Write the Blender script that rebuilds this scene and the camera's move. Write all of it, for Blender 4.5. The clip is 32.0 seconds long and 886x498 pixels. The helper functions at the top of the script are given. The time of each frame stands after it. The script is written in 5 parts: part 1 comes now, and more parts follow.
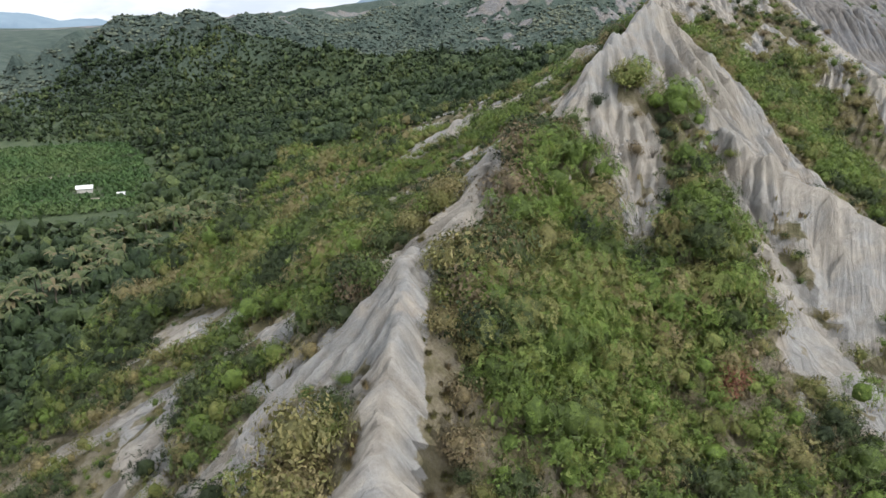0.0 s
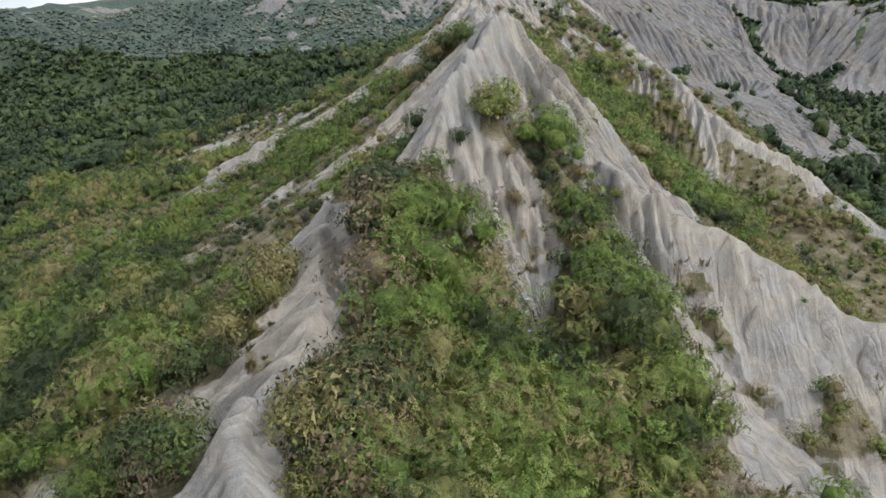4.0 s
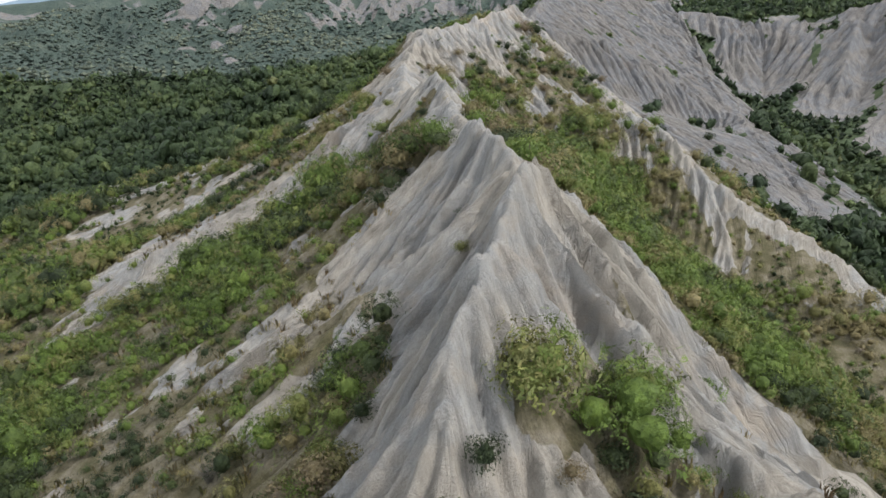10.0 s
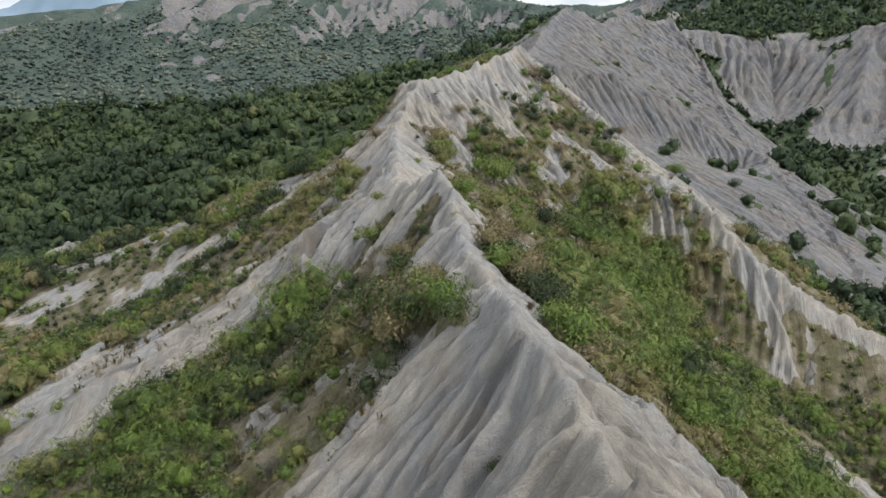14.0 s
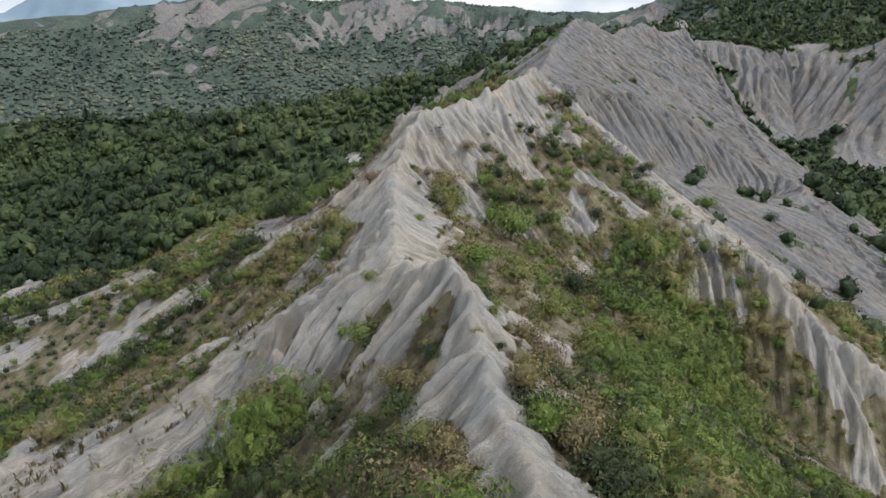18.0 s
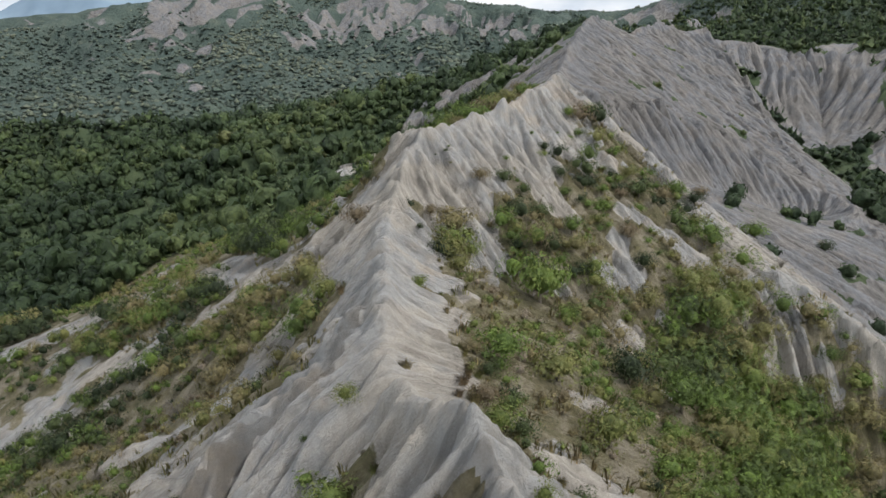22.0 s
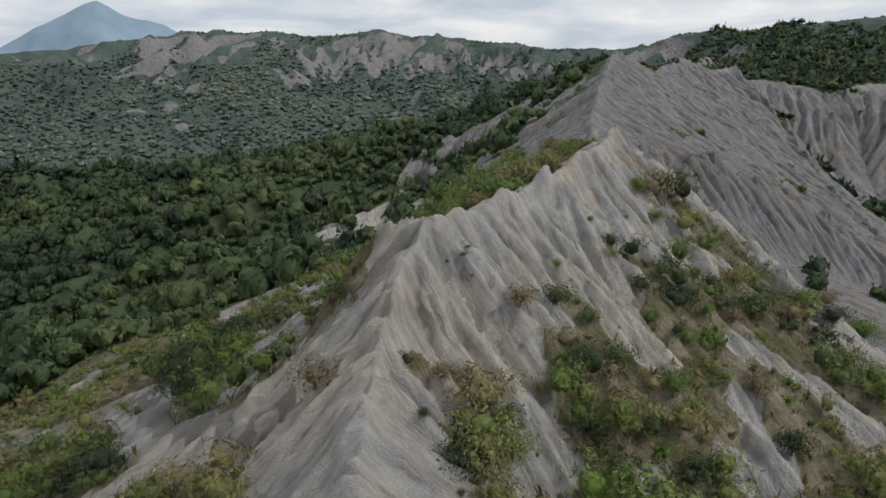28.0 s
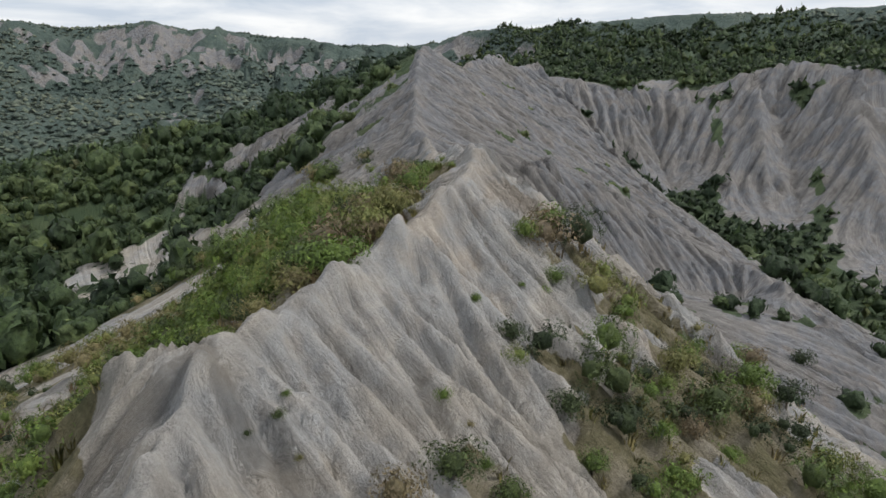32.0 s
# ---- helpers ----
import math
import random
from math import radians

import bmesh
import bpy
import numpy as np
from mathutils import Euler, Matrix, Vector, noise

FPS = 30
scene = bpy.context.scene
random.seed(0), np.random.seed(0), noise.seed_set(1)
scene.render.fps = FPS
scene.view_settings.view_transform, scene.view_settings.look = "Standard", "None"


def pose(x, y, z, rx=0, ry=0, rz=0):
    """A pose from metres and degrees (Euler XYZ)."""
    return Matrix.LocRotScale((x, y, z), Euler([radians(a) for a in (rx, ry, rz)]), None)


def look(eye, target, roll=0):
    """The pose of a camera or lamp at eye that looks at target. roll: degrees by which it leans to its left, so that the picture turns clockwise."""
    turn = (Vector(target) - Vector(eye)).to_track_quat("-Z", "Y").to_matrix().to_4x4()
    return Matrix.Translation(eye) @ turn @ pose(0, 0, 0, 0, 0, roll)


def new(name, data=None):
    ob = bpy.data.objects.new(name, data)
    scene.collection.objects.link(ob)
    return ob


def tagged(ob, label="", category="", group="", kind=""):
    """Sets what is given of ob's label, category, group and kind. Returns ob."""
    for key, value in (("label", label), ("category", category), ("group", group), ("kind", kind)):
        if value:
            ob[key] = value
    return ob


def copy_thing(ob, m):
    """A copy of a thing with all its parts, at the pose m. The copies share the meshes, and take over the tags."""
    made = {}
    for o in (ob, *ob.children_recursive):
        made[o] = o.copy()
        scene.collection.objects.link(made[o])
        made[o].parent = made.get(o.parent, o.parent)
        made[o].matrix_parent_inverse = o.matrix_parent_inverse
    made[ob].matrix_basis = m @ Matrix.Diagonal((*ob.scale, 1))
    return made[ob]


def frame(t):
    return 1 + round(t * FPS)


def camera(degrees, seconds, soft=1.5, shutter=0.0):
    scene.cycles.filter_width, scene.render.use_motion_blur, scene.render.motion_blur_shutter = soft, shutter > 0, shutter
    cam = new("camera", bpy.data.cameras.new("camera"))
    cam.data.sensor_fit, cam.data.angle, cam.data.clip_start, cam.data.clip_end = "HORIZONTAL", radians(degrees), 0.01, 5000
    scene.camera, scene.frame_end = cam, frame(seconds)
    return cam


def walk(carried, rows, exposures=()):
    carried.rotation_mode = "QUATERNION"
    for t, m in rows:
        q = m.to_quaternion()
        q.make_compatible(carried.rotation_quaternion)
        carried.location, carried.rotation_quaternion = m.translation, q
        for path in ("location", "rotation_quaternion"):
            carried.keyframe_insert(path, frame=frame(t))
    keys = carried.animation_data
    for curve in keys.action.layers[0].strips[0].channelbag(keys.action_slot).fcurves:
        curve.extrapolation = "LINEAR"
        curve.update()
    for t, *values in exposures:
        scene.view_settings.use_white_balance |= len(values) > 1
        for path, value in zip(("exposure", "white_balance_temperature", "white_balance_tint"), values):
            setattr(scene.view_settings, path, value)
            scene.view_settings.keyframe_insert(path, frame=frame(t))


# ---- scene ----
# The flight: seconds, metres east, north and up, and the camera's turn in degrees.
cam = camera(65.3, 32.0)
PATH = [
    (0.0, 0.00, -0.16, 99.59, 72.25, -0.25, 0.09),
    (0.5, -0.40, 2.80, 99.70, 72.37, -0.25, -1.62),
    (1.0, -0.80, 5.73, 99.79, 72.34, -0.25, -4.07),
    (1.5, -1.16, 8.62, 99.94, 72.34, -0.28, -6.48),
    (2.0, -1.48, 11.50, 100.14, 72.31, -0.30, -8.81),
    (2.5, -1.79, 14.38, 100.36, 72.27, -0.29, -11.18),
    (3.0, -2.02, 17.26, 100.63, 72.22, -0.30, -12.49),
    (3.5, -2.20, 20.15, 100.95, 72.18, -0.32, -14.24),
    (4.0, -2.32, 23.05, 101.29, 72.14, -0.35, -17.04),
    (4.5, -2.26, 25.98, 101.74, 72.09, -0.34, -19.06),
    (6.5, -0.31, 37.92, 104.62, 71.96, -0.15, -21.17),
    (7.0, 0.38, 40.94, 105.60, 71.95, -0.17, -21.98),
    (7.5, 1.15, 43.97, 106.67, 71.92, -0.14, -22.14),
    (8.0, 1.94, 47.01, 107.76, 71.88, -0.12, -22.36),
    (8.5, 2.74, 50.08, 108.85, 71.91, -0.11, -22.39),
    (9.0, 3.56, 53.17, 109.97, 71.96, -0.07, -22.36),
    (9.5, 4.42, 56.30, 111.06, 71.99, -0.08, -22.34),
    (10.0, 5.32, 59.48, 112.14, 71.99, -0.08, -22.48),
    (10.5, 6.27, 62.68, 113.22, 72.01, -0.04, -22.63),
    (11.0, 7.25, 65.86, 114.29, 72.07, 0.02, -22.79),
    (11.5, 8.26, 69.04, 115.36, 72.11, 0.04, -22.95),
    (12.0, 9.30, 72.20, 116.43, 72.15, 0.10, -23.10),
    (12.5, 10.38, 75.34, 117.52, 72.17, 0.14, -23.26),
    (13.0, 11.48, 78.43, 118.62, 72.21, 0.18, -23.43),
    (13.5, 12.61, 81.49, 119.71, 72.24, 0.24, -23.46),
    (14.0, 13.75, 84.51, 120.81, 72.30, 0.32, -23.44),
    (14.5, 14.82, 87.34, 121.66, 72.37, 0.31, -23.42),
    (16.5, 18.37, 97.04, 122.90, 72.61, 0.28, -23.53),
    (17.0, 19.30, 99.67, 123.14, 72.65, 0.30, -23.55),
    (17.5, 20.27, 102.37, 123.39, 72.66, 0.28, -23.60),
    (18.0, 21.29, 105.15, 123.61, 72.67, 0.28, -23.62),
    (18.5, 22.34, 108.00, 123.80, 72.66, 0.29, -23.61),
    (19.0, 23.43, 110.91, 123.95, 72.65, 0.24, -23.61),
    (19.5, 24.55, 113.82, 124.00, 72.64, 0.21, -23.61),
    (20.0, 25.69, 116.73, 123.97, 72.63, 0.19, -23.62),
    (20.5, 26.84, 119.64, 123.86, 72.62, 0.19, -23.61),
    (21.0, 27.99, 122.48, 123.73, 72.63, 0.20, -23.60),
    (21.5, 29.14, 125.25, 123.61, 72.62, 0.22, -23.62),
    (22.0, 30.26, 127.92, 123.52, 72.60, 0.20, -23.62),
    (22.5, 31.36, 130.55, 123.49, 72.61, 0.21, -23.63),
    (23.0, 32.43, 133.16, 123.50, 72.60, 0.18, -23.60),
    (23.5, 33.49, 135.75, 123.52, 72.60, 0.15, -23.61),
    (24.0, 34.54, 138.39, 123.55, 72.88, 0.16, -23.64),
    (24.5, 35.58, 141.09, 123.57, 74.99, 0.12, -23.66),
    (25.0, 36.57, 143.83, 123.59, 75.66, 0.08, -23.68),
    (25.5, 37.61, 146.63, 123.60, 75.65, 0.06, -23.70),
    (27.5, 41.95, 158.43, 123.49, 75.54, 0.07, -23.79),
    (28.0, 43.13, 161.46, 123.40, 75.52, 0.04, -23.88),
    (28.5, 44.33, 164.51, 123.29, 75.48, 0.06, -24.30),
    (29.0, 45.58, 167.57, 123.17, 75.46, 0.04, -26.31),
    (29.5, 46.88, 170.64, 123.07, 75.43, -0.01, -28.91),
    (30.0, 48.26, 173.73, 122.98, 75.40, -0.08, -31.50),
    (30.5, 49.73, 176.82, 122.94, 75.38, -0.10, -34.12),
    (31.0, 51.29, 179.93, 122.95, 75.35, -0.09, -36.95),
    (31.5, 52.98, 183.05, 123.04, 75.31, -0.07, -38.00),
    (32.0, 54.80, 186.19, 123.21, 75.28, -0.09, -40.63),
]
# the film darkens a little as the sky comes into view
EXPOSURES = [(0.0, 0.44), (8.0, 0.43), (14.0, 0.33), (18.0, 0.26), (22.0, 0.21), (24.0, 0.18), (25.3, -0.18), (28.0, -0.23), (30.5, -0.18), (32.0, -0.01)]
walk(cam, [(t, pose(x, y, z, rx, ry, rz)) for t, x, y, z, rx, ry, rz in PATH], EXPOSURES)
# ---- light: an overcast sky with a soft high sun ----
SUN_EL, SUN_AZ = radians(50), radians(128)
world = bpy.data.worlds.new("overcast_sky")
scene.world = world
world.use_nodes = True
wt = world.node_tree
wt.nodes.clear()


def wnode(kind, **kw):
    n = wt.nodes.new(kind)
    for k, v in kw.items():
        n.inputs[k].default_value = v
    return n


sky = wt.nodes.new("ShaderNodeTexSky")
sky.sky_type, sky.sun_disc, sky.sun_elevation, sky.sun_rotation = "NISHITA", False, SUN_EL, SUN_AZ
sky.dust_density = 3.0
wco = wt.nodes.new("ShaderNodeTexCoord")
wmap = wt.nodes.new("ShaderNodeMapping")
wmap.inputs["Scale"].default_value = (2.2, 2.2, 9.0)
wnoise = wnode("ShaderNodeTexNoise", Scale=2.4, Detail=7.0, Roughness=0.55, Distortion=0.4)
wramp = wt.nodes.new("ShaderNodeValToRGB")
wramp.color_ramp.elements[0].position, wramp.color_ramp.elements[0].color = 0.36, (5.6, 6.3, 7.3, 1)
wramp.color_ramp.elements[1].position, wramp.color_ramp.elements[1].color = 0.66, (9.5, 9.6, 9.7, 1)
wmix = wt.nodes.new("ShaderNodeMix")
wmix.data_type = "RGBA"
wmix.inputs[0].default_value = 0.86
wbg = wnode("ShaderNodeBackground", Strength=0.115)
wout = wt.nodes.new("ShaderNodeOutputWorld")
wt.links.new(wco.outputs["Generated"], wmap.inputs[0])
wt.links.new(wmap.outputs[0], wnoise.inputs["Vector"])
wt.links.new(wnoise.outputs["Fac"], wramp.inputs[0])
wt.links.new(sky.outputs[0], wmix.inputs[6])
wt.links.new(wramp.outputs[0], wmix.inputs[7])
wt.links.new(wmix.outputs[2], wbg.inputs[0])
wt.links.new(wbg.outputs[0], wout.inputs[0])

sun = new("sun", bpy.data.lights.new("sun", "SUN"))
sun.data.energy, sun.data.angle, sun.data.color = 2.1, radians(10), (1.0, 0.97, 0.92)
sun.matrix_world = look((0, 0, 400), (math.sin(SUN_AZ) * -math.cos(SUN_EL), math.cos(SUN_AZ) * -math.cos(SUN_EL), 400 - math.sin(SUN_EL)))

# ---- noise in numpy ----


def lattice(ix, iy, seed):
    h = (ix.astype(np.int64) * 374761393 + iy.astype(np.int64) * 668265263 + seed * 974634777) & 0x7FFFFFFF
    h = ((h ^ (h >> 13)) * 1274126177) & 0x7FFFFFFF
    return ((h ^ (h >> 16)) & 0xFFFF) / 65535.0


def vnoise(x, y, seed=0):
    """Smooth noise in 0..1."""
    x, y = np.asarray(x, float), np.asarray(y, float)
    ix, iy = np.floor(x), np.floor(y)
    fx, fy = x - ix, y - iy
    ux, uy = fx * fx * fx * (fx * (fx * 6 - 15) + 10), fy * fy * fy * (fy * (fy * 6 - 15) + 10)
    a, b = lattice(ix, iy, seed), lattice(ix + 1, iy, seed)
    c, d = lattice(ix, iy + 1, seed), lattice(ix + 1, iy + 1, seed)
    return (a + (b - a) * ux) * (1 - uy) + (c + (d - c) * ux) * uy


def fbm(x, y, seed=0, octaves=4, gain=0.5):
    total, amp, norm = 0.0, 1.0, 0.0
    for k in range(octaves):
        total = total + amp * vnoise(x * 2 ** k + 17.3 * k, y * 2 ** k - 9.1 * k, seed + k)
        norm += amp
        amp *= gain
    return total / norm


def smooth(a, b, x):
    t = np.clip((x - a) / (b - a), 0, 1)
    return t * t * (3 - 2 * t)


# ---- the plan: crests and valley floors, in metres ----
# name: (bare width to the left, to the right of the line's way, flute depth, points)
CRESTS = {
    "main_low": (10, 2.2, 0.7, [(-14, -120, 42), (-9, -40, 56), (-5, 10, 66), (-3.5, 30, 71.5), (-3.5, 40, 75.2), (-4, 52, 77.6), (-4, 60, 78.7), (-1, 65, 79.2)]),
    "fin": (4.0, 3.8, 0.7, [(-1, 65, 79.2), (1.5, 68, 80.3), (3, 72, 81.4), (4.7, 81, 82.4), (5.5, 88.5, 82.5), (5.9, 91, 83.9), (6.5, 92.4, 83.4), (7.2, 94, 80.9)]),
    "pyramid_left": (9, 9, 1.0, [(15, 86.5, 88.3), (17, 89, 92.3), (19, 91.5, 95.3), (23, 96, 98.2), (27.5, 100, 100.6), (31, 103.5, 100.8)]),
    "pyramid_right": (9, 9, 1.0, [(31, 103.5, 100.8), (37, 103, 95.5), (44, 103.5, 88.8), (49, 101, 82.5), (54, 95, 77.8)]),
    "saddle": (11, 9, 1.0, [(31, 103.5, 100.8), (33, 109, 99.4), (35, 115, 100.4), (34, 119.5, 101.9)]),
    "shoulder": (2, 8, 1.0, [(35, 115, 100.4), (40, 117.5, 96.8), (44.5, 117.5, 94.2), (48.5, 112.5, 89.2), (52, 106, 80.9), (56, 99, 76.4)]),
    "crest_two": (7, 2.5, 1.0, [(34, 119.5, 101.9), (37, 128, 101), (40, 141, 101.4), (43, 150, 103.3), (44, 156, 104.8)]),
    "crest_three": (9, 5, 1.0, [(44, 156, 104.8), (43.3, 160, 102.6), (43, 168, 100.2), (46, 176, 101.2), (49, 185, 102.4), (52, 194, 102.3), (56, 203, 104.2), (60, 209, 107.2), (65, 214.5, 111)]),
    "crest_four": (1.5, 11, 0.9, [(65, 214.5, 111), (71, 217.5, 110.6), (77, 219.5, 111.6), (84, 221, 113.4), (90, 224.5, 115), (95, 228, 116.6)]),
    "west_prow": (9, 9, 0.9, [(65, 214.5, 111), (63, 217.5, 109.6), (61.5, 220, 107.8), (57, 222, 101), (50, 224, 94)]),
    "crest_five": (1.5, 45, 1.1, [(95, 228, 116.6), (105, 246, 112.5), (125, 276, 112.6), (141, 295, 118.4), (160, 318, 123), (178, 338, 127.6)]),
    "face_ledge": (6, 22, 1.2, [(112, 252, 111), (126, 260, 108), (140, 264.5, 105.6), (150, 269.5, 105.6), (163, 273, 100.8), (177, 275, 96.6), (192, 271.5, 89.5), (203, 266, 83)]),
    "summit_ridge": (3, 75, 1.3, [(178, 338, 127.6), (190, 348, 127), (200, 356, 126.2), (205, 360, 123.6), (217, 366, 121.8), (227, 369, 124.4), (236, 372, 126.6), (246, 375, 125.6), (252, 376, 121.8), (262, 371, 124.6)]),
    "east_rim": (4, 75, 1.3, [(262, 371, 124.6), (260, 357, 113.6), (251, 335, 103), (238, 313, 93.2), (222, 290, 87), (205, 264, 82.6), (192, 237, 78.5), (180, 212, 71), (166, 185, 64)]),
    "middle_rib": (3, 3, 1.0, [(95, 228, 116.6), (101, 222, 110), (104.5, 214, 104), (104.5, 205, 98.3), (104, 193, 93.4), (107, 182, 90.3), (106, 172, 86), (111, 160, 77.5), (117, 147, 73), (122, 130, 64), (126, 100, 54)]),
    "near_spur": (4, 12, 1.5, [(31, 96.5, 95), (34.5, 89, 88), (38, 84, 84.5), (41, 82, 82.7), (47, 78, 80.3), (52, 71, 76.3), (60, 60, 69.5), (68, 44, 60), (74, 20, 50)]),
    "garden_rib": (0, 0, 0.3, [(29, 90, 91), (28, 78, 82.5), (28, 70, 79), (30, 62, 72.5), (33, 48, 65), (36, 25, 55)]),
    "hump": (0, 0, 0.3, [(0, 38, 69.5), (3, 48, 72.4), (6.5, 58, 74.8), (10, 68, 78.2), (13, 79, 84.8), (15, 86.5, 88.3)]),
    "west_scarp": (3.4, 1, 0.7, [(-4, 70, 77), (-10, 74, 72.5), (-19, 76, 66.3), (-27, 77, 61), (-35, 78, 55.4), (-50, 78, 46)]),
    "west_scarp_low": (2.6, 1, 0.7, [(-6, 48, 73), (-14, 52, 66), (-22, 54, 59.5), (-31, 56, 52.5), (-42, 56, 45)]),
    "west_rib": (0, 0, 0.6, [(43, 153, 103), (38, 150, 98), (33, 148, 94), (26, 146, 88.7), (18, 143, 83), (8, 140, 77), (-5, 140, 69.5), (-25, 140, 60)]),
    "west_bluff": (3.5, 1.5, 1.0, [(45, 181, 100.6), (41, 177.5, 98.2), (31, 175, 93), (26, 174.3, 88.2), (22, 174, 84.4), (14, 174.5, 80.3), (8, 173, 79), (1, 174.5, 75.6), (-3, 175, 72.4), (-12, 169, 65.6), (-26, 160, 59)]),
    "north_west_rib": (3, 3, 0.5, [(51, 209, 98.3), (47, 214, 95), (42, 226, 90), (40, 242, 86.6), (30, 248, 81.5), (15, 255, 75), (-5, 262, 67)]),
    "upper_west_rib": (9, 9, 0.6, [(141, 295, 118.4), (128, 292, 111), (116, 296, 103), (104, 306, 94), (92, 316, 87)]),
    "upper_west_rib_two": (9, 9, 0.6, [(112, 257, 111.6), (104, 262, 106), (92, 270, 97), (78, 280, 89), (62, 284, 82)]),
    "bluff_one": (14, 14, 1.6, [(296, 400, 120), (318, 374, 112.5), (305, 357, 100), (290, 340, 82)]),
    "bluff_two": (11, 11, 1.6, [(345, 372, 115), (334, 356, 108), (318, 340, 94), (304, 328, 80)]),
    "bluff_rim": (2, 7, 1.5, [(296, 400, 120), (318, 374, 112.5), (336, 370, 113), (350, 352, 113), (360, 335, 121), (368, 318, 126), (369, 286, 121), (385, 262, 122), (420, 235, 120), (470, 190, 112)]),
    "bluff_three": (16, 14, 1.6, [(362, 333, 121), (338, 318, 106), (318, 305, 90), (300, 296, 74)]),
    "bluff_four": (14, 15, 1.6, [(369, 300, 122), (345, 284, 105), (322, 268, 88), (300, 255, 72), (284, 246, 64)]),
    "bluff_five": (15, 15, 1.6, [(385, 262, 121), (360, 246, 104), (330, 232, 86), (300, 222, 70)]),
    "forest_ridge": (0, 0, 0, [(178, 338, 127.6), (160, 372, 112), (132, 398, 101), (102, 424, 93), (60, 455, 84), (20, 470, 80), (-24, 482, 76), (-100, 505, 62), (-180, 520, 46)]),
    "far_ridge": (0, 95, 0.9, [(-900, 1500, 90), (-500, 1380, 110), (-106, 1251, 138), (-40, 1258, 145), (67, 1261, 172), (120, 1180, 164), (175, 1102, 161), (260, 1035, 156), (353, 1006, 161), (398, 988, 161), (447, 943, 152), (507, 886, 142), (525, 810, 140), (452, 680, 139), (460, 623, 146), (540, 591, 156), (580, 510, 161), (594, 450, 162), (617, 396, 165), (700, 300, 170), (900, 100, 180)]),
    "far_spur_one": (16, 16, 0.9, [(398, 988, 161), (340, 900, 132), (300, 800, 112), (262, 700, 98), (235, 620, 90)]),
    "far_spur_two": (16, 16, 0.9, [(175, 1102, 161), (130, 960, 118), (95, 820, 92), (80, 700, 78)]),
    "far_spur_three": (16, 16, 0.9, [(507, 886, 142), (440, 800, 120), (385, 690, 106), (345, 600, 100)]),
    "far_spur_four": (16, 16, 0.9, [(-106, 1251, 138), (-130, 1080, 98), (-150, 900, 72), (-160, 760, 58)]),
    "west_hill": (0, 0, 0, [(67, 1261, 150), (-150, 1000, 112), (-235, 870, 108), (-233, 660, 106), (-225, 600, 84), (-215, 545, 60), (-208, 510, 42)]),
    "west_hill_two": (0, 0, 0, [(-233, 660, 106), (-130, 560, 84), (-66, 500, 78)]),
    "far_west_hill": (0, 0, 0, [(-385, 813, 91), (-350, 700, 88), (-316, 605, 84), (-300, 560, 44)]),
}
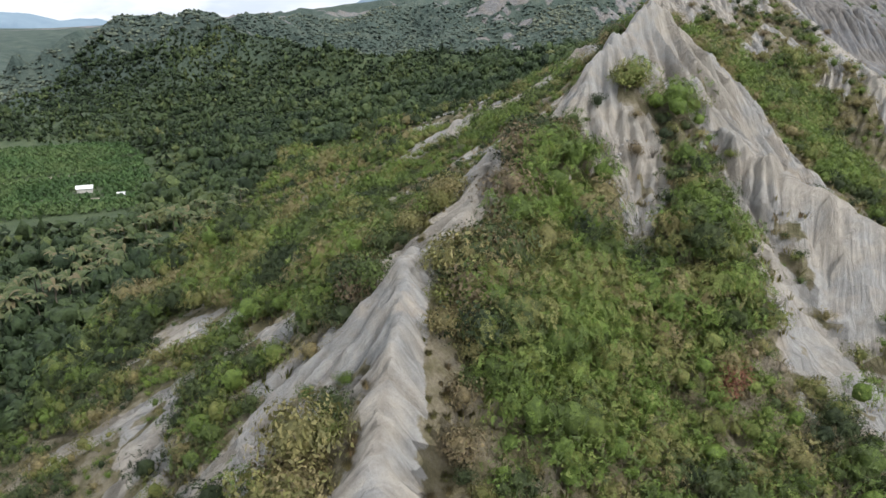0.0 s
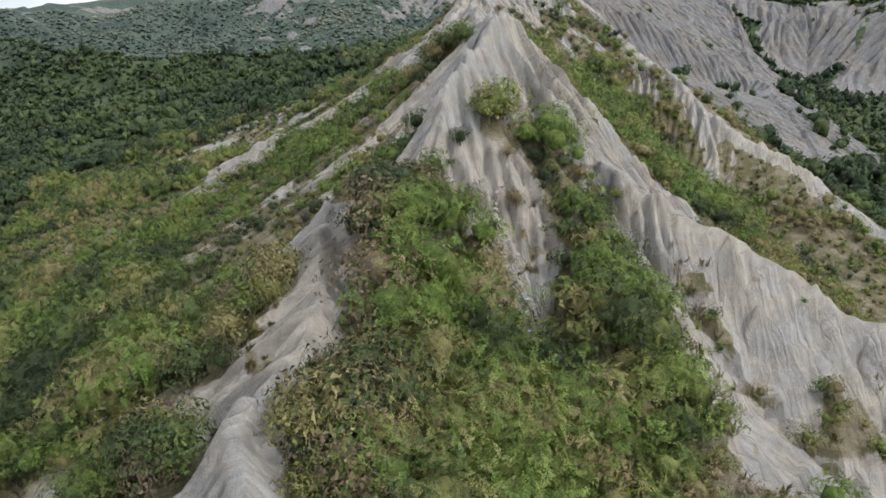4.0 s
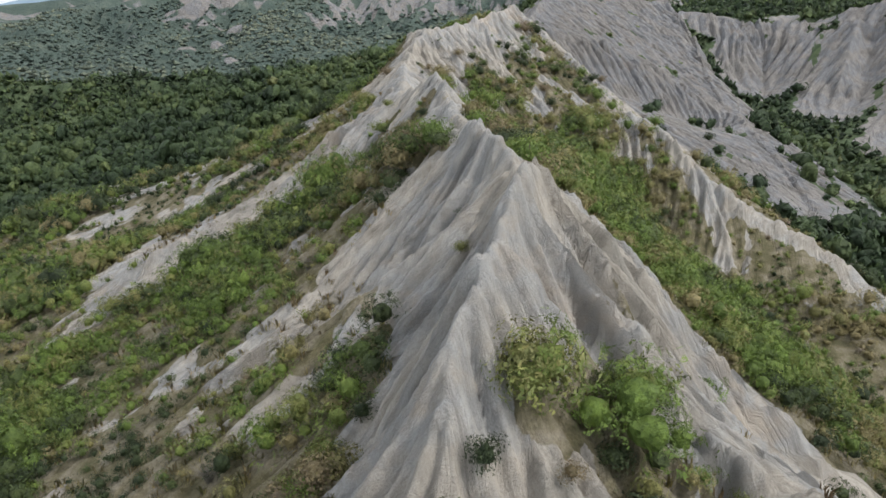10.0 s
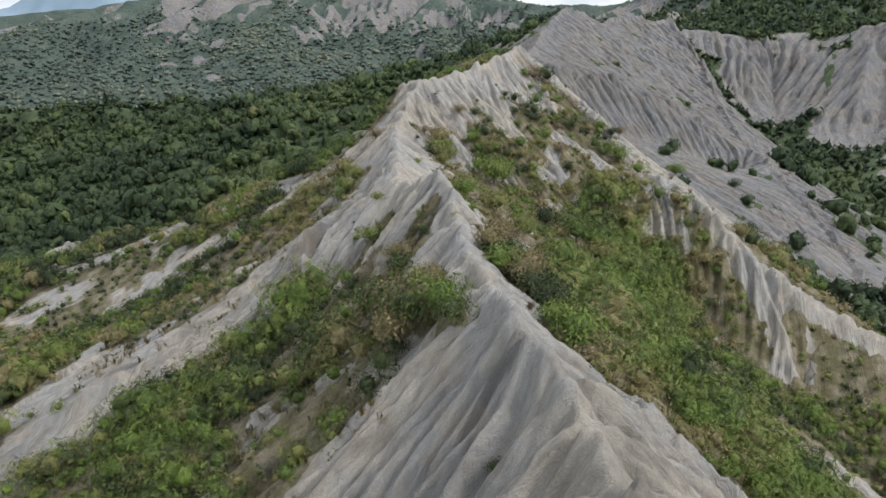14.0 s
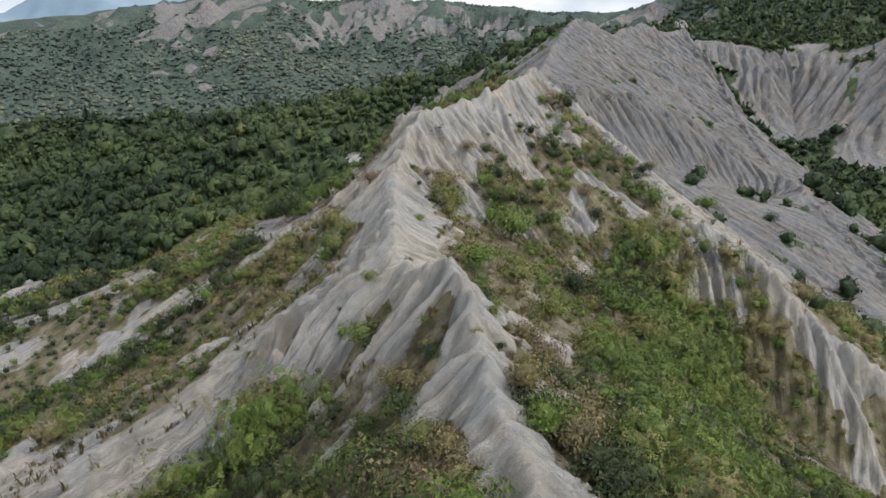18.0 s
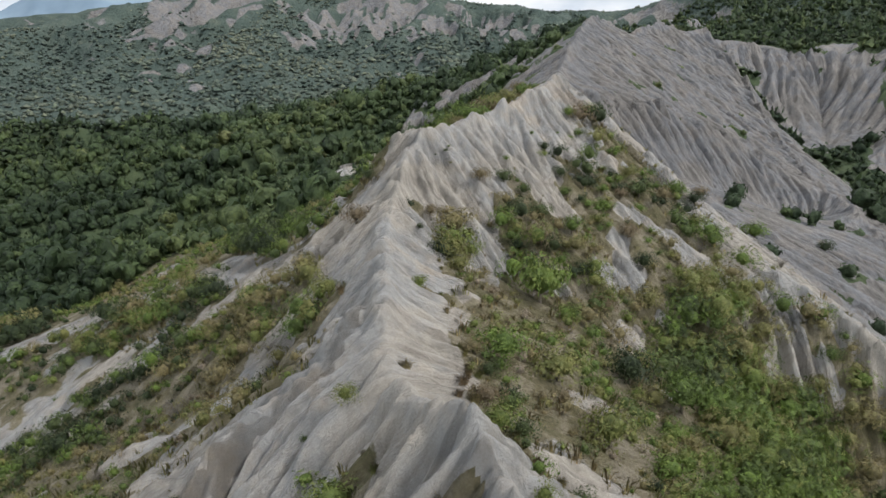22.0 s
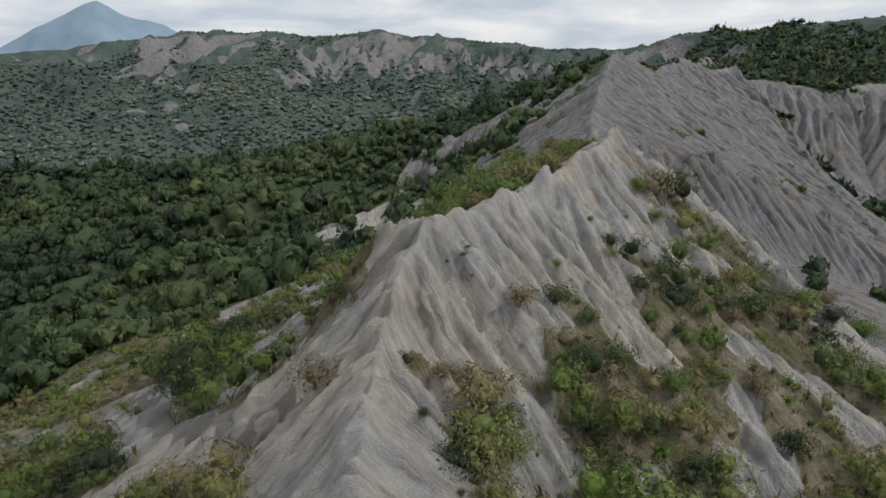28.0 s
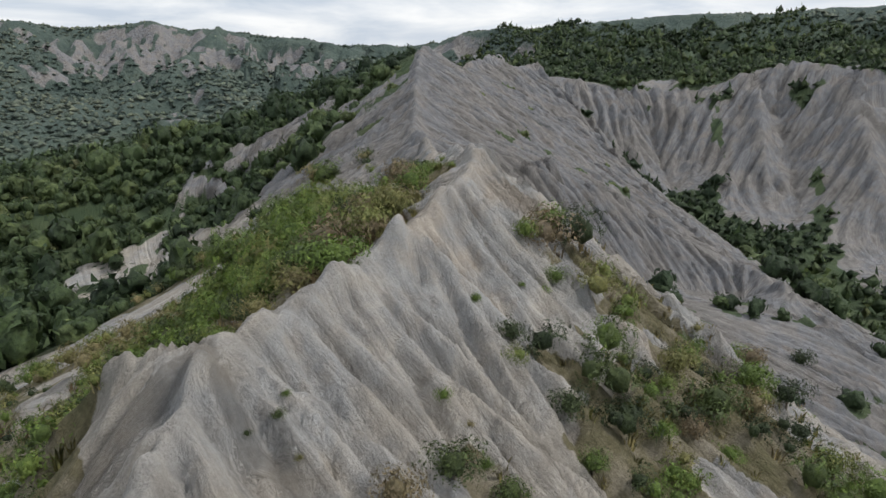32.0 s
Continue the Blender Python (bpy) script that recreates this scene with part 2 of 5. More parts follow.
VALLEYS = {
    "gully": [(22, 88.5, 91.5), (21, 83, 86.6), (22, 76, 78.8), (21, 70, 75.8), (20, 62, 71.5), (20, 54, 69), (22, 44, 63.5), (25, 30, 57), (28, 5, 47), (30, -60, 36)],
    "east_gully": [(36, 82, 81.5), (38, 75, 76), (40, 67, 71), (43, 58, 66), (48, 40, 57), (52, 10, 47), (56, -60, 36)],
    "shoulder_gully": [(43, 97, 83.5), (49, 95, 79), (56, 91, 74), (63, 84, 69), (72, 70, 61), (82, 48, 51), (90, 10, 42), (95, -60, 34)],
    "green_valley": [(62, 196, 98.5), (72, 189, 93.3), (80, 183, 88.6), (90, 174, 80), (97, 162, 71.5), (100, 146, 66), (98, 128, 60), (94, 105, 55), (98, 70, 48), (102, 20, 40), (106, -60, 32)],
    "face_foot": [(118, 247, 101), (128, 249, 96.5), (140, 250.5, 91.5), (153, 254, 88), (168, 256, 82.5), (184, 257, 77.5), (192, 249, 75.5)],
    "fluted_valley": [(118, 248, 101), (130, 236, 91), (142, 222, 81), (150, 205, 73), (152, 180, 63), (150, 140, 53), (145, 90, 45), (140, 0, 36)],
    "bluff_basin": [(282, 372, 97), (272, 345, 85), (268, 322, 76), (266, 300, 72), (255, 275, 67), (240, 245, 62), (225, 205, 56), (205, 150, 48), (190, 60, 38)],
    "bluff_gully_one": [(318, 356, 96), (300, 335, 80), (283, 318, 74), (268, 312, 73)],
    "bluff_gully_two": [(352, 318, 108), (328, 300, 86), (300, 282, 72), (262, 285, 68)],
    "bluff_gully_three": [(366, 278, 108), (335, 260, 84), (300, 240, 66), (262, 240, 61)],
    "pocket": [(27, 118, 92), (22, 122, 86.5), (14, 126, 81.5), (5, 128, 76), (-8, 128, 69.8), (-30, 126, 59.5)],
    "notch": [(28, 108.5, 95.3), (24.5, 107, 91.5), (20.5, 104.5, 88), (16, 101, 85), (12, 101, 81.5)],
    "pyramid_foot": [(16, 96, 85.5), (12, 101, 81.5), (5, 104, 76.5), (-5, 106, 71.5), (-20, 108, 65)],
    "bluff_foot": [(36, 164, 92.5), (28, 163, 86.6), (18, 160, 80.5), (8, 160, 75.3), (-5, 160, 68.3), (-22, 155, 60.8)],
    "behind_bluff": [(42, 189, 94), (37, 197, 88), (31, 204, 82), (21, 214, 75.5), (10, 226, 69), (-8, 234, 62)],
    "forest_valley": [(120, 330, 92), (100, 318, 82.5), (60, 305, 78), (20, 322, 66), (-20, 332, 57), (-60, 335, 51), (-120, 340, 44)],
    "west_foot": [(-56, 40, 41), (-60, 78, 42.5), (-66, 120, 45), (-66, 150, 46), (-74, 190, 44), (-86, 235, 42), (-95, 285, 42)],
    "plain_near": [(-95, -120, 34), (-100, 60, 39), (-110, 160, 41), (-118, 230, 39), (-130, 300, 38.5), (-170, 340, 37)],
    "plain_far": [(-240, -120, 34), (-230, 150, 36), (-225, 260, 36), (-235, 330, 37)],
    "plain_north": [(-150, 385, 40), (-185, 450, 39), (-250, 480, 38.5), (-290, 530, 38.5), (-400, 620, 39), (-420, 560, 38)],
    "plain_middle": [(-160, 350, 38.5), (-240, 400, 38), (-330, 420, 37.5)],
    "valley_far": [(-420, 200, 34), (-400, 450, 38), (-440, 700, 42), (-480, 1000, 48)],
    "back_valley": [(240, 560, 80), (190, 560, 74), (120, 580, 66), (40, 610, 60), (-40, 640, 55), (-110, 640, 56)],
    "back_valley_two": [(280, 640, 90), (330, 720, 98), (380, 820, 108)],
    "back_valley_three": [(200, 700, 82), (225, 820, 96), (280, 930, 118)],
    "back_valley_four": [(20, 760, 68), (30, 900, 84), (60, 1060, 108)],
    "east_behind": [(330, 460, 122), (400, 450, 124), (440, 400, 126), (440, 330, 127)],
    "south": [(-600, -500, 30), (0, -500, 28), (600, -400, 28)],
    "south_east": [(300, 0, 40), (420, 60, 48), (600, -100, 40)],
}
PLANTED = [(-215, 190), (-98, 205), (-112, 262), (-128, 300), (-152, 345), (-170, 372), (-250, 384), (-290, 300)]


def samples(points, step):
    p = np.array(points, float)
    out = []
    for a, b in zip(p[:-1], p[1:]):
        n = max(2, int(np.hypot(*(b - a)[:2]) / step) + 1)
        out.append(a + (b - a) * np.linspace(0, 1, n)[:, None])
    return np.concatenate(out)


LINES = np.concatenate([samples(v[3], 0.5) for v in CRESTS.values()] + [samples(v, 0.5) for v in VALLEYS.values()])


def relax(x0, y0, nx, ny, step, start=None, hold_edge=False):
    """Heights between crests and valley floors, drawn taut like a membrane, from coarse to fine."""
    level, field = 16, start
    while level >= 1:
        h, mx, my = step * level, (nx - 1) // level + 1, (ny - 1) // level + 1
        ix, iy = np.round((LINES[:, 0] - x0) / h).astype(int), np.round((LINES[:, 1] - y0) / h).astype(int)
        ok = (ix >= 0) & (ix < mx) & (iy >= 0) & (iy < my)
        total, count = np.zeros((my, mx)), np.zeros((my, mx))
        np.add.at(total, (iy[ok], ix[ok]), LINES[ok, 2])
        np.add.at(count, (iy[ok], ix[ok]), 1)
        fixed = count > 0
        gx, gy = np.meshgrid(x0 + h * np.arange(mx), y0 + h * np.arange(my))
        cur = np.full((my, mx), 60.0) if field is None else (field(gx, gy))
        if hold_edge:
            edge = np.zeros_like(fixed)
            edge[0], edge[-1], edge[:, 0], edge[:, -1] = True, True, True, True
            edge &= ~fixed
            keep = cur.copy()
        cur[fixed] = total[fixed] / count[fixed]
        for _ in range(160):
            p = np.pad(cur, 1, mode="edge")
            nxt = 0.25 * (p[:-2, 1:-1] + p[2:, 1:-1] + p[1:-1, :-2] + p[1:-1, 2:])
            nxt[fixed] = cur[fixed]
            if hold_edge:
                nxt[edge] = keep[edge]
            cur = nxt
        field = sampler(cur, x0, y0, h)
        level //= 2
    return field


def sampler(grid, x0, y0, h):
    my, mx = grid.shape

    def at(x, y):
        u, v = np.clip((x - x0) / h, 0, mx - 1.001), np.clip((y - y0) / h, 0, my - 1.001)
        i, j = u.astype(int), v.astype(int)
        fu, fv = u - i, v - j
        return (grid[j, i] * (1 - fu) + grid[j, i + 1] * fu) * (1 - fv) + (grid[j + 1, i] * (1 - fu) + grid[j + 1, i + 1] * fu) * fv
    return at


base_far = relax(-1400, -600, 321, 281, 9.0)
base_near = relax(-70, 0, 481, 431, 1.0, base_far, True)
NEAR = (-70, 0, 410, 430)


def base(x, y):
    inside = smooth(0, 25, np.minimum(np.minimum(x - NEAR[0], NEAR[2] - x), np.minimum(y - NEAR[1], NEAR[3] - y)))
    return base_far(x, y) * (1 - inside) + base_near(x, y) * inside


SEG = []
FAN = 5.0  # metres of flutes to a radian where a crest bends
along, on_left, on_right = 0.0, 0.0, 0.0
for name, (wl, wr, depth, pts) in CRESTS.items():
    turn = 0.0
    for k, (p, q) in enumerate(zip(pts[:-1], pts[1:])):
        n = math.hypot(q[0] - p[0], q[1] - p[1])
        if k:
            turn = (math.atan2(q[1] - p[1], q[0] - p[0]) - math.atan2(p[1] - pts[k - 1][1], p[0] - pts[k - 1][0]) + math.pi) % (2 * math.pi) - math.pi
            on_left += FAN * max(-turn, 0)
            on_right += FAN * max(turn, 0)
        SEG.append((p[0], p[1], q[0] - p[0], q[1] - p[1], n, along, on_left, on_right, wl, wr, depth))
        along, on_left, on_right = along + n, on_left + n, on_right + n
    along, on_left, on_right = along + 37.0, on_left + 41.0, on_right + 43.0
SEG = np.array(SEG)


def crest(x, y):
    """The nearest crest: distance, way along it, way along this side of it, bare width on this side, flute depth."""
    best = np.full(x.shape, 1e9)
    s, f, w, dep = np.zeros(x.shape), np.zeros(x.shape), np.zeros(x.shape), np.zeros(x.shape)
    for ax, ay, dx, dy, n, a0, al, ar, wl, wr, depth in SEG:
        rx, ry = x - ax, y - ay
        u = (rx * dx + ry * dy) / (n * n)
        t = np.clip(u, 0, 1)
        ex, ey = rx - t * dx, ry - t * dy
        d = ex * ex + ey * ey
        m = d < best - 1e-6
        best = np.where(m, d, best)
        left = dx * ry - dy * rx > 0
        past = np.arctan2((u - t) * n, np.sqrt(np.maximum(d - ((u - t) * n) ** 2, 1e-9)))
        s = np.where(m, a0 + t * n, s)
        f = np.where(m, np.where(left, al, ar) + t * n + FAN * past, f)
        w = np.where(m, np.where(left, wl, wr), w)
        dep = np.where(m, depth, dep)
    return np.sqrt(best), s, f, w, dep


def flow(x, y, f, d):
    """Which flute a place lies on, and how far down it."""
    inside = (x > -69) & (x < 409) & (y > 1) & (y < 429)
    f, way = np.where(inside, flow_row(x, y), f), np.where(inside, flow_way(x, y), d)
    return f, way


def trace():
    """From each place of the near plan, the way uphill to its crest: where along the crest it ends, and how long it is."""
    gx, gy = np.meshgrid(np.arange(-70.0, 411), np.arange(0.0, 431))
    h = base_near(gx, gy)
    dy, dx = np.gradient(h)
    slope_x, slope_y = sampler(dx, -70, 0, 1.0), sampler(dy, -70, 0, 1.0)
    x, y = gx.ravel().copy(), gy.ravel().copy()
    way, live = np.zeros(len(x)), np.arange(len(x))
    near_line = sampler(crest(gx.ravel(), gy.ravel())[0].reshape(gx.shape), -70, 0, 1.0)
    for k in range(64):
        live = live[near_line(x[live], y[live]) > 0.7]
        if not len(live):
            break
        u, v = slope_x(x[live], y[live]), slope_y(x[live], y[live])
        n = np.maximum(np.hypot(u, v), 1e-4)
        x[live] += 0.7 * u / n
        y[live] += 0.7 * v / n
        way[live] += 0.7
    s = crest(x, y)[1].reshape(gx.shape)
    return sampler(s, -70, 0, 1.0), sampler(way.reshape(gx.shape), -70, 0, 1.0)


flow_row, flow_way = trace()


def flutes(f, d, x, y, wide, seed):
    """Flutes that run straight down from a crest: 0 in their narrow beds to 1 on the ribs."""
    row = f / wide + 1.8 * vnoise(f / (2.2 * wide), d / (6.5 * wide), seed) + 0.8 * fbm(x / (3 * wide), y / (3 * wide), seed + 40, 2)
    k = np.floor(row)
    return (1 - np.abs(2 * (row - k) - 1)) ** 0.9 * (0.3 + 0.95 * lattice(k, k, seed + 9))


def rills(x, y, tx, ty, cell, seed, count=1.0):
    """Gullies that run downhill, count to a cell: -1 in their beds to 1 on the ribs, and their slope. (tx, ty): level direction."""
    px, py = x / cell, y / cell
    ix, iy = np.floor(px), np.floor(py)
    fx, fy = px - ix, py - iy
    va, vd, ws = 0.0, 0.0, 1e-9
    for i in (-1, 0, 1, 2):
        for j in (-1, 0, 1, 2):
            qx = fx - i - 0.8 * (lattice(ix + i, iy + j, seed) - 0.5)
            qy = fy - j - 0.8 * (lattice(ix + i, iy + j, seed + 1) - 0.5)
            w = np.exp(-2.0 * (qx * qx + qy * qy))
            m = (qx * tx + qy * ty) * 2 * np.pi * count
            va = va + np.cos(m) * w
            vd = vd - np.sin(m) * w
            ws = ws + w
    return np.tanh(2.1 * va / ws), 1.6 * vd / ws * 2 * np.pi * count / cell


# patches that plants hold, and patches that lie open: x, y, radius
GREEN = [(188, 300, 4), (202, 318, 3), (172, 290, 3), (214, 332, 4), (158, 272, 4), (196, 285, 3), (180, 318, 2.5), (226, 352, 3), (6.5, 59, 6.5), (11, 71, 6), (12, 52, 12), (16, 62, 8), (12.5, 81, 5), (28, 69, 6), (24, 58, 9), (20, 46, 12), (29, 87, 3.2), (24, 89, 2.4), (30.5, 79, 3),
         (52, 131, 5), (60, 122, 9), (67, 112, 9), (57, 140, 7), (66, 150, 11), (76, 164, 10), (84, 168, 7), (-8, 62, 3), (-12, 66, 3), (28, 163, 4.5), (18, 161, 6), (8, 161, 6.5), (-3, 161, 7), (-13, 158, 7), (8, 141, 6), (-2, 141, 7), (-12, 142, 8), (60, 223, 5), (66, 228, 5.5), (73, 234, 6), (81, 240, 7), (90, 248, 7)]
OPEN = [(21.5, 79, 1.5), (21.5, 73, 1.3), (22, 66, 1.5), (21, 86, 2.2), (20, 84, 2.0), (20.5, 81, 2.6), (21.5, 76, 1.6)]


# slopes where bare ribs and planted gullies lie side by side: x, y, radius, how open
STREAKED = [(140, 245, 18, 0.9), (152, 215, 18, 0.6), (175, 235, 20, 0.9), (160, 255, 16, 1.0), (190, 255, 16, 1.0), (130, 200, 14, 0.5), (150, 190, 18, 0.3), (205, 272, 18, 1.0), (225, 297, 18, 1.0), (128, 232, 16, 0.8)]
# how much of the mixed slopes lies open, place by place: x, y, radius, share
COVER_WEST_A = [(-9, 40, 2, 0.1), (-7, 43, 2, 0.4), (-13, 47, 2, 0.6), (-9, 52, 2, 0.8), (-23, 59, 2, 0), (-14, 66, 2, 0.4), (-2, 66, 2, 0.7), (-7, 70, 2, 0.36), (-2, 71, 2, 0.8), (-33, 73, 3, 0.7), (-5, 73, 2, 0.4), (-19, 74, 2, 0.8), (-27, 75, 3, 0.1), (-13, 81, 2, 0.1), (-2, 84, 2, 0.25), (-10, 87, 2, 0.3), (17, 110, 2, 0.45), (12, 111, 2, 0.5), (16, 117, 3, 0.3), (29, 119, 2, 1), (25, 119, 2, 1), (32, 119, 2, 1), (8, 120, 2, 0.45), (28, 121, 2, 1)]
COVER_WEST_B = [(-38, 122, 4, 0), (30, 124, 2, 0.8), (35, 125, 2, 1), (24, 128, 2, 0.7), (34, 129, 2, 1), (33, 131, 2, 0.1), (3, 135, 4, 0.25), (19, 135, 3, 0.1), (-1, 139, 3, 0.1), (33, 140, 3, 0.2), (6, 140, 3, 0.1), (25, 140, 2, 0.35), (12, 141, 4, 0), (20, 143, 2, 0.5), (34, 145, 2, 0.2), (40, 148, 2, 1), (31, 148, 2, 0.5), (40, 151, 2, 1), (14, 152, 3, 0.1), (43, 154, 2, 0.98), (6, 154, 2, 0.1), (41, 157, 2, 1), (-27, 158, 4, 0.05), (38, 162, 2, 0.3)]
COVER_WEST_C = [(-8, 163, 4, 0.4), (42, 164, 2, 1), (16, 165, 3, 0.2), (38, 169, 3, 0.8), (36, 170, 2, 0.8), (33, 170, 3, 0.9), (1, 170, 4, 0.8), (26, 171, 3, 0.9), (38, 171, 2, 0.7), (44, 172, 2, 1), (9, 172, 3, 0.82), (32, 173, 2, 0.77), (17, 173, 3, 0.9), (-0, 174, 3, 0.83), (47, 175, 2, 1), (43, 175, 2, 1), (11, 176, 4, 0.9), (35, 177, 2, 0.7), (25, 178, 5, 0.8), (44, 178, 2, 0.89), (46, 183, 2, 1), (47, 187, 2, 1), (22, 188, 2, 0.1), (-4, 193, 5, 0.8)]
COVER_WEST_D = [(32, 194, 3, 0.55), (42, 196, 2, 0.55), (45, 196, 2, 0.4), (54, 197, 2, 1), (38, 197, 3, 0.5), (51, 199, 2, 1), (34, 199, 2, 0.5), (48, 199, 2, 1), (44, 199, 3, 0.4), (8, 200, 4, 0.3), (57, 200, 2, 1), (52, 204, 2, 1), (-8, 205, 4, 0.1), (60, 207, 2, 1), (54, 211, 2, 1), (63, 214, 2, 1), (56, 214, 2, 1), (57, 217, 3, 0.15), (43, 223, 3, 0.36), (77, 224, 2, 0), (49, 224, 2, 0.36), (38, 225, 2, 0.5), (28, 227, 3, 0.42), (45, 228, 2, 0.6)]
COVER_WEST_E = [(15, 230, 5, 0.6), (8, 231, 4, 0.6), (17, 239, 3, 0.51), (73, 244, 2, 0), (-10, 247, 5, 0.61), (23, 251, 4, 0.25), (31, 252, 3, 0.25), (96, 253, 2, 0.05), (83, 257, 2, 0.05), (112, 266, 3, 0.6), (-3, 270, 5, 0.35), (99, 272, 3, 0.05), (34, 274, 5, 0.15), (-11, 280, 5, 0.55), (111, 283, 3, 0.45), (136, 296, 4, 0.3), (-9, 301, 5, 0.55), (133, 307, 4, 0.65), (-6, 318, 5, 0.05), (137, 320, 5, 0.4), (90, 328, 5, 0.45), (103, 330, 5, 0.55), (112, 335, 5, 0.3), (120, 346, 5, 0.4)]
COVER_WEST_F = [(136, 346, 5, 0.55), (128, 350, 5, 0.48)]
COVER_EAST_A = [(32, 51, 2, 0.15), (38, 57, 2, 0.95), (32, 57, 2, 0.5), (-1, 63, 2, 0.6), (46, 63, 2, 0.3), (12, 64, 2, 0), (42, 64, 2, 0.41), (24, 65, 2, 0), (46, 67, 2, 0.8), (20, 70, 2, 0.6), (43, 71, 2, 1), (30, 72, 2, 0.1), (47, 73, 2, 1), (39, 74, 2, 0.5), (48, 76, 2, 1), (17, 76, 2, 0.4), (26, 77, 2, 0.2), (22, 78, 2, 0.55), (22, 82, 2, 0.7), (29, 83, 2, 0.45), (14, 86, 2, 0.75), (30, 87, 2, 0.1), (17, 88, 2, 1), (22, 89, 2, 1)]
COVER_EAST_B = [(19, 90, 2, 1), (14, 91, 2, 0.8), (34, 92, 2, 1), (26, 95, 2, 1), (30, 95, 2, 1), (42, 95, 2, 0.9), (35, 110, 2, 1), (32, 111, 2, 1), (61, 112, 3, 0), (34, 117, 2, 1), (38, 120, 2, 1), (47, 134, 2, 0.15), (77, 140, 3, 0), (102, 142, 4, 0), (108, 143, 4, 0.31), (72, 145, 3, 0), (42, 146, 2, 0.4), (114, 147, 5, 0.3), (47, 151, 2, 0.6), (54, 151, 2, 0.1), (53, 154, 2, 0.6), (67, 155, 2, 0.1), (106, 156, 4, 0.6), (53, 157, 3, 0.7)]
COVER_EAST_C = [(80, 161, 3, 0), (99, 163, 4, 0.27), (108, 165, 5, 0.4), (65, 169, 3, 0.1), (86, 169, 3, 0), (106, 170, 3, 0.65), (139, 170, 5, 0.15), (97, 171, 3, 0.49), (47, 171, 2, 1), (92, 174, 5, 0), (77, 174, 3, 0), (56, 176, 2, 0), (67, 177, 2, 0), (98, 178, 3, 0.55), (106, 180, 4, 0.55), (90, 180, 4, 0.1), (100, 182, 3, 0.65), (51, 182, 2, 1), (87, 184, 2, 0.062), (81, 185, 2, 0.73), (96, 186, 3, 0.1), (121, 186, 4, 0.75), (50, 186, 2, 1), (89, 186, 3, 0.1)]
COVER_EAST_D = [(101, 187, 3, 0.2), (52, 189, 2, 1), (155, 189, 5, 0.6), (90, 190, 4, 0.3), (70, 191, 2, 0), (100, 191, 3, 0.3), (78, 192, 2, 0.26), (87, 193, 2, 0.45), (74, 194, 2, 0.49), (111, 194, 3, 0.7), (84, 197, 2, 0.4), (63, 197, 2, 0.5), (95, 198, 2, 0.5), (100, 198, 3, 0.44), (79, 198, 2, 0.35), (85, 198, 2, 0.5), (69, 199, 2, 0.4), (75, 199, 2, 0.2), (65, 199, 2, 0.55), (61, 201, 2, 0.47), (82, 201, 3, 0.5), (92, 202, 2, 0.48), (86, 203, 2, 0.3), (76, 204, 2, 0.44)]
COVER_EAST_E = [(79, 205, 2, 0.51), (102, 205, 3, 0.5), (68, 205, 2, 0.4), (64, 206, 2, 0.93), (154, 206, 5, 0.6), (123, 206, 4, 0.5), (109, 206, 2, 0.15), (83, 207, 2, 0.65), (162, 207, 5, 0.15), (100, 208, 2, 0.17), (93, 208, 2, 0.2), (63, 209, 2, 1), (74, 209, 2, 0.27), (84, 209, 2, 0.65), (103, 209, 2, 0.2), (69, 209, 2, 0.95), (88, 210, 2, 0.8), (79, 211, 2, 0.93), (65, 211, 2, 1), (98, 211, 2, 0.34), (92, 211, 2, 0.4), (102, 212, 2, 0.4), (74, 212, 2, 1), (68, 212, 2, 1)]
COVER_EAST_F = [(83, 213, 2, 0.78), (88, 213, 2, 0.85), (71, 213, 2, 1), (76, 214, 2, 0.98), (92, 216, 2, 0.45), (85, 217, 2, 0.95), (80, 217, 2, 1), (83, 218, 2, 0.95), (93, 220, 2, 0.5), (88, 222, 2, 0.95), (90, 222, 2, 1), (173, 223, 5, 0.75), (147, 225, 3, 0.4), (91, 225, 2, 1), (142, 231, 4, 0.6), (169, 232, 5, 0.8), (144, 237, 5, 0.75), (147, 243, 5, 0.5)]


def cover_map():
    """Share of open ground on the mixed slopes, and how firmly it is known."""
    gx, gy = np.meshgrid(np.arange(-70.0, 411), np.arange(0.0, 431))
    total, weight = np.zeros(gx.shape), np.full(gx.shape, 1e-6)
    for px, py, r, share in COVER_WEST_A + COVER_WEST_B + COVER_WEST_C + COVER_WEST_D + COVER_WEST_E + COVER_WEST_F + COVER_EAST_A + COVER_EAST_B + COVER_EAST_C + COVER_EAST_D + COVER_EAST_E + COVER_EAST_F:
        x0, x1, y0, y1 = [int(v) for v in (max(px + 70 - 4 * r - 12, 0), px + 70 + 4 * r + 12, max(py - 4 * r - 12, 0), py + 4 * r + 12)]
        w = np.exp(-((gx[y0:y1, x0:x1] - px) ** 2 + (gy[y0:y1, x0:x1] - py) ** 2) / (1.15 * r + 1.2) ** 2)
        total[y0:y1, x0:x1] += share * w
        weight[y0:y1, x0:x1] += w
    return sampler(total / weight, -70, 0, 1.0), sampler(1 - np.exp(-3.0 * weight), -70, 0, 1.0)


cover_share, cover_known = cover_map()


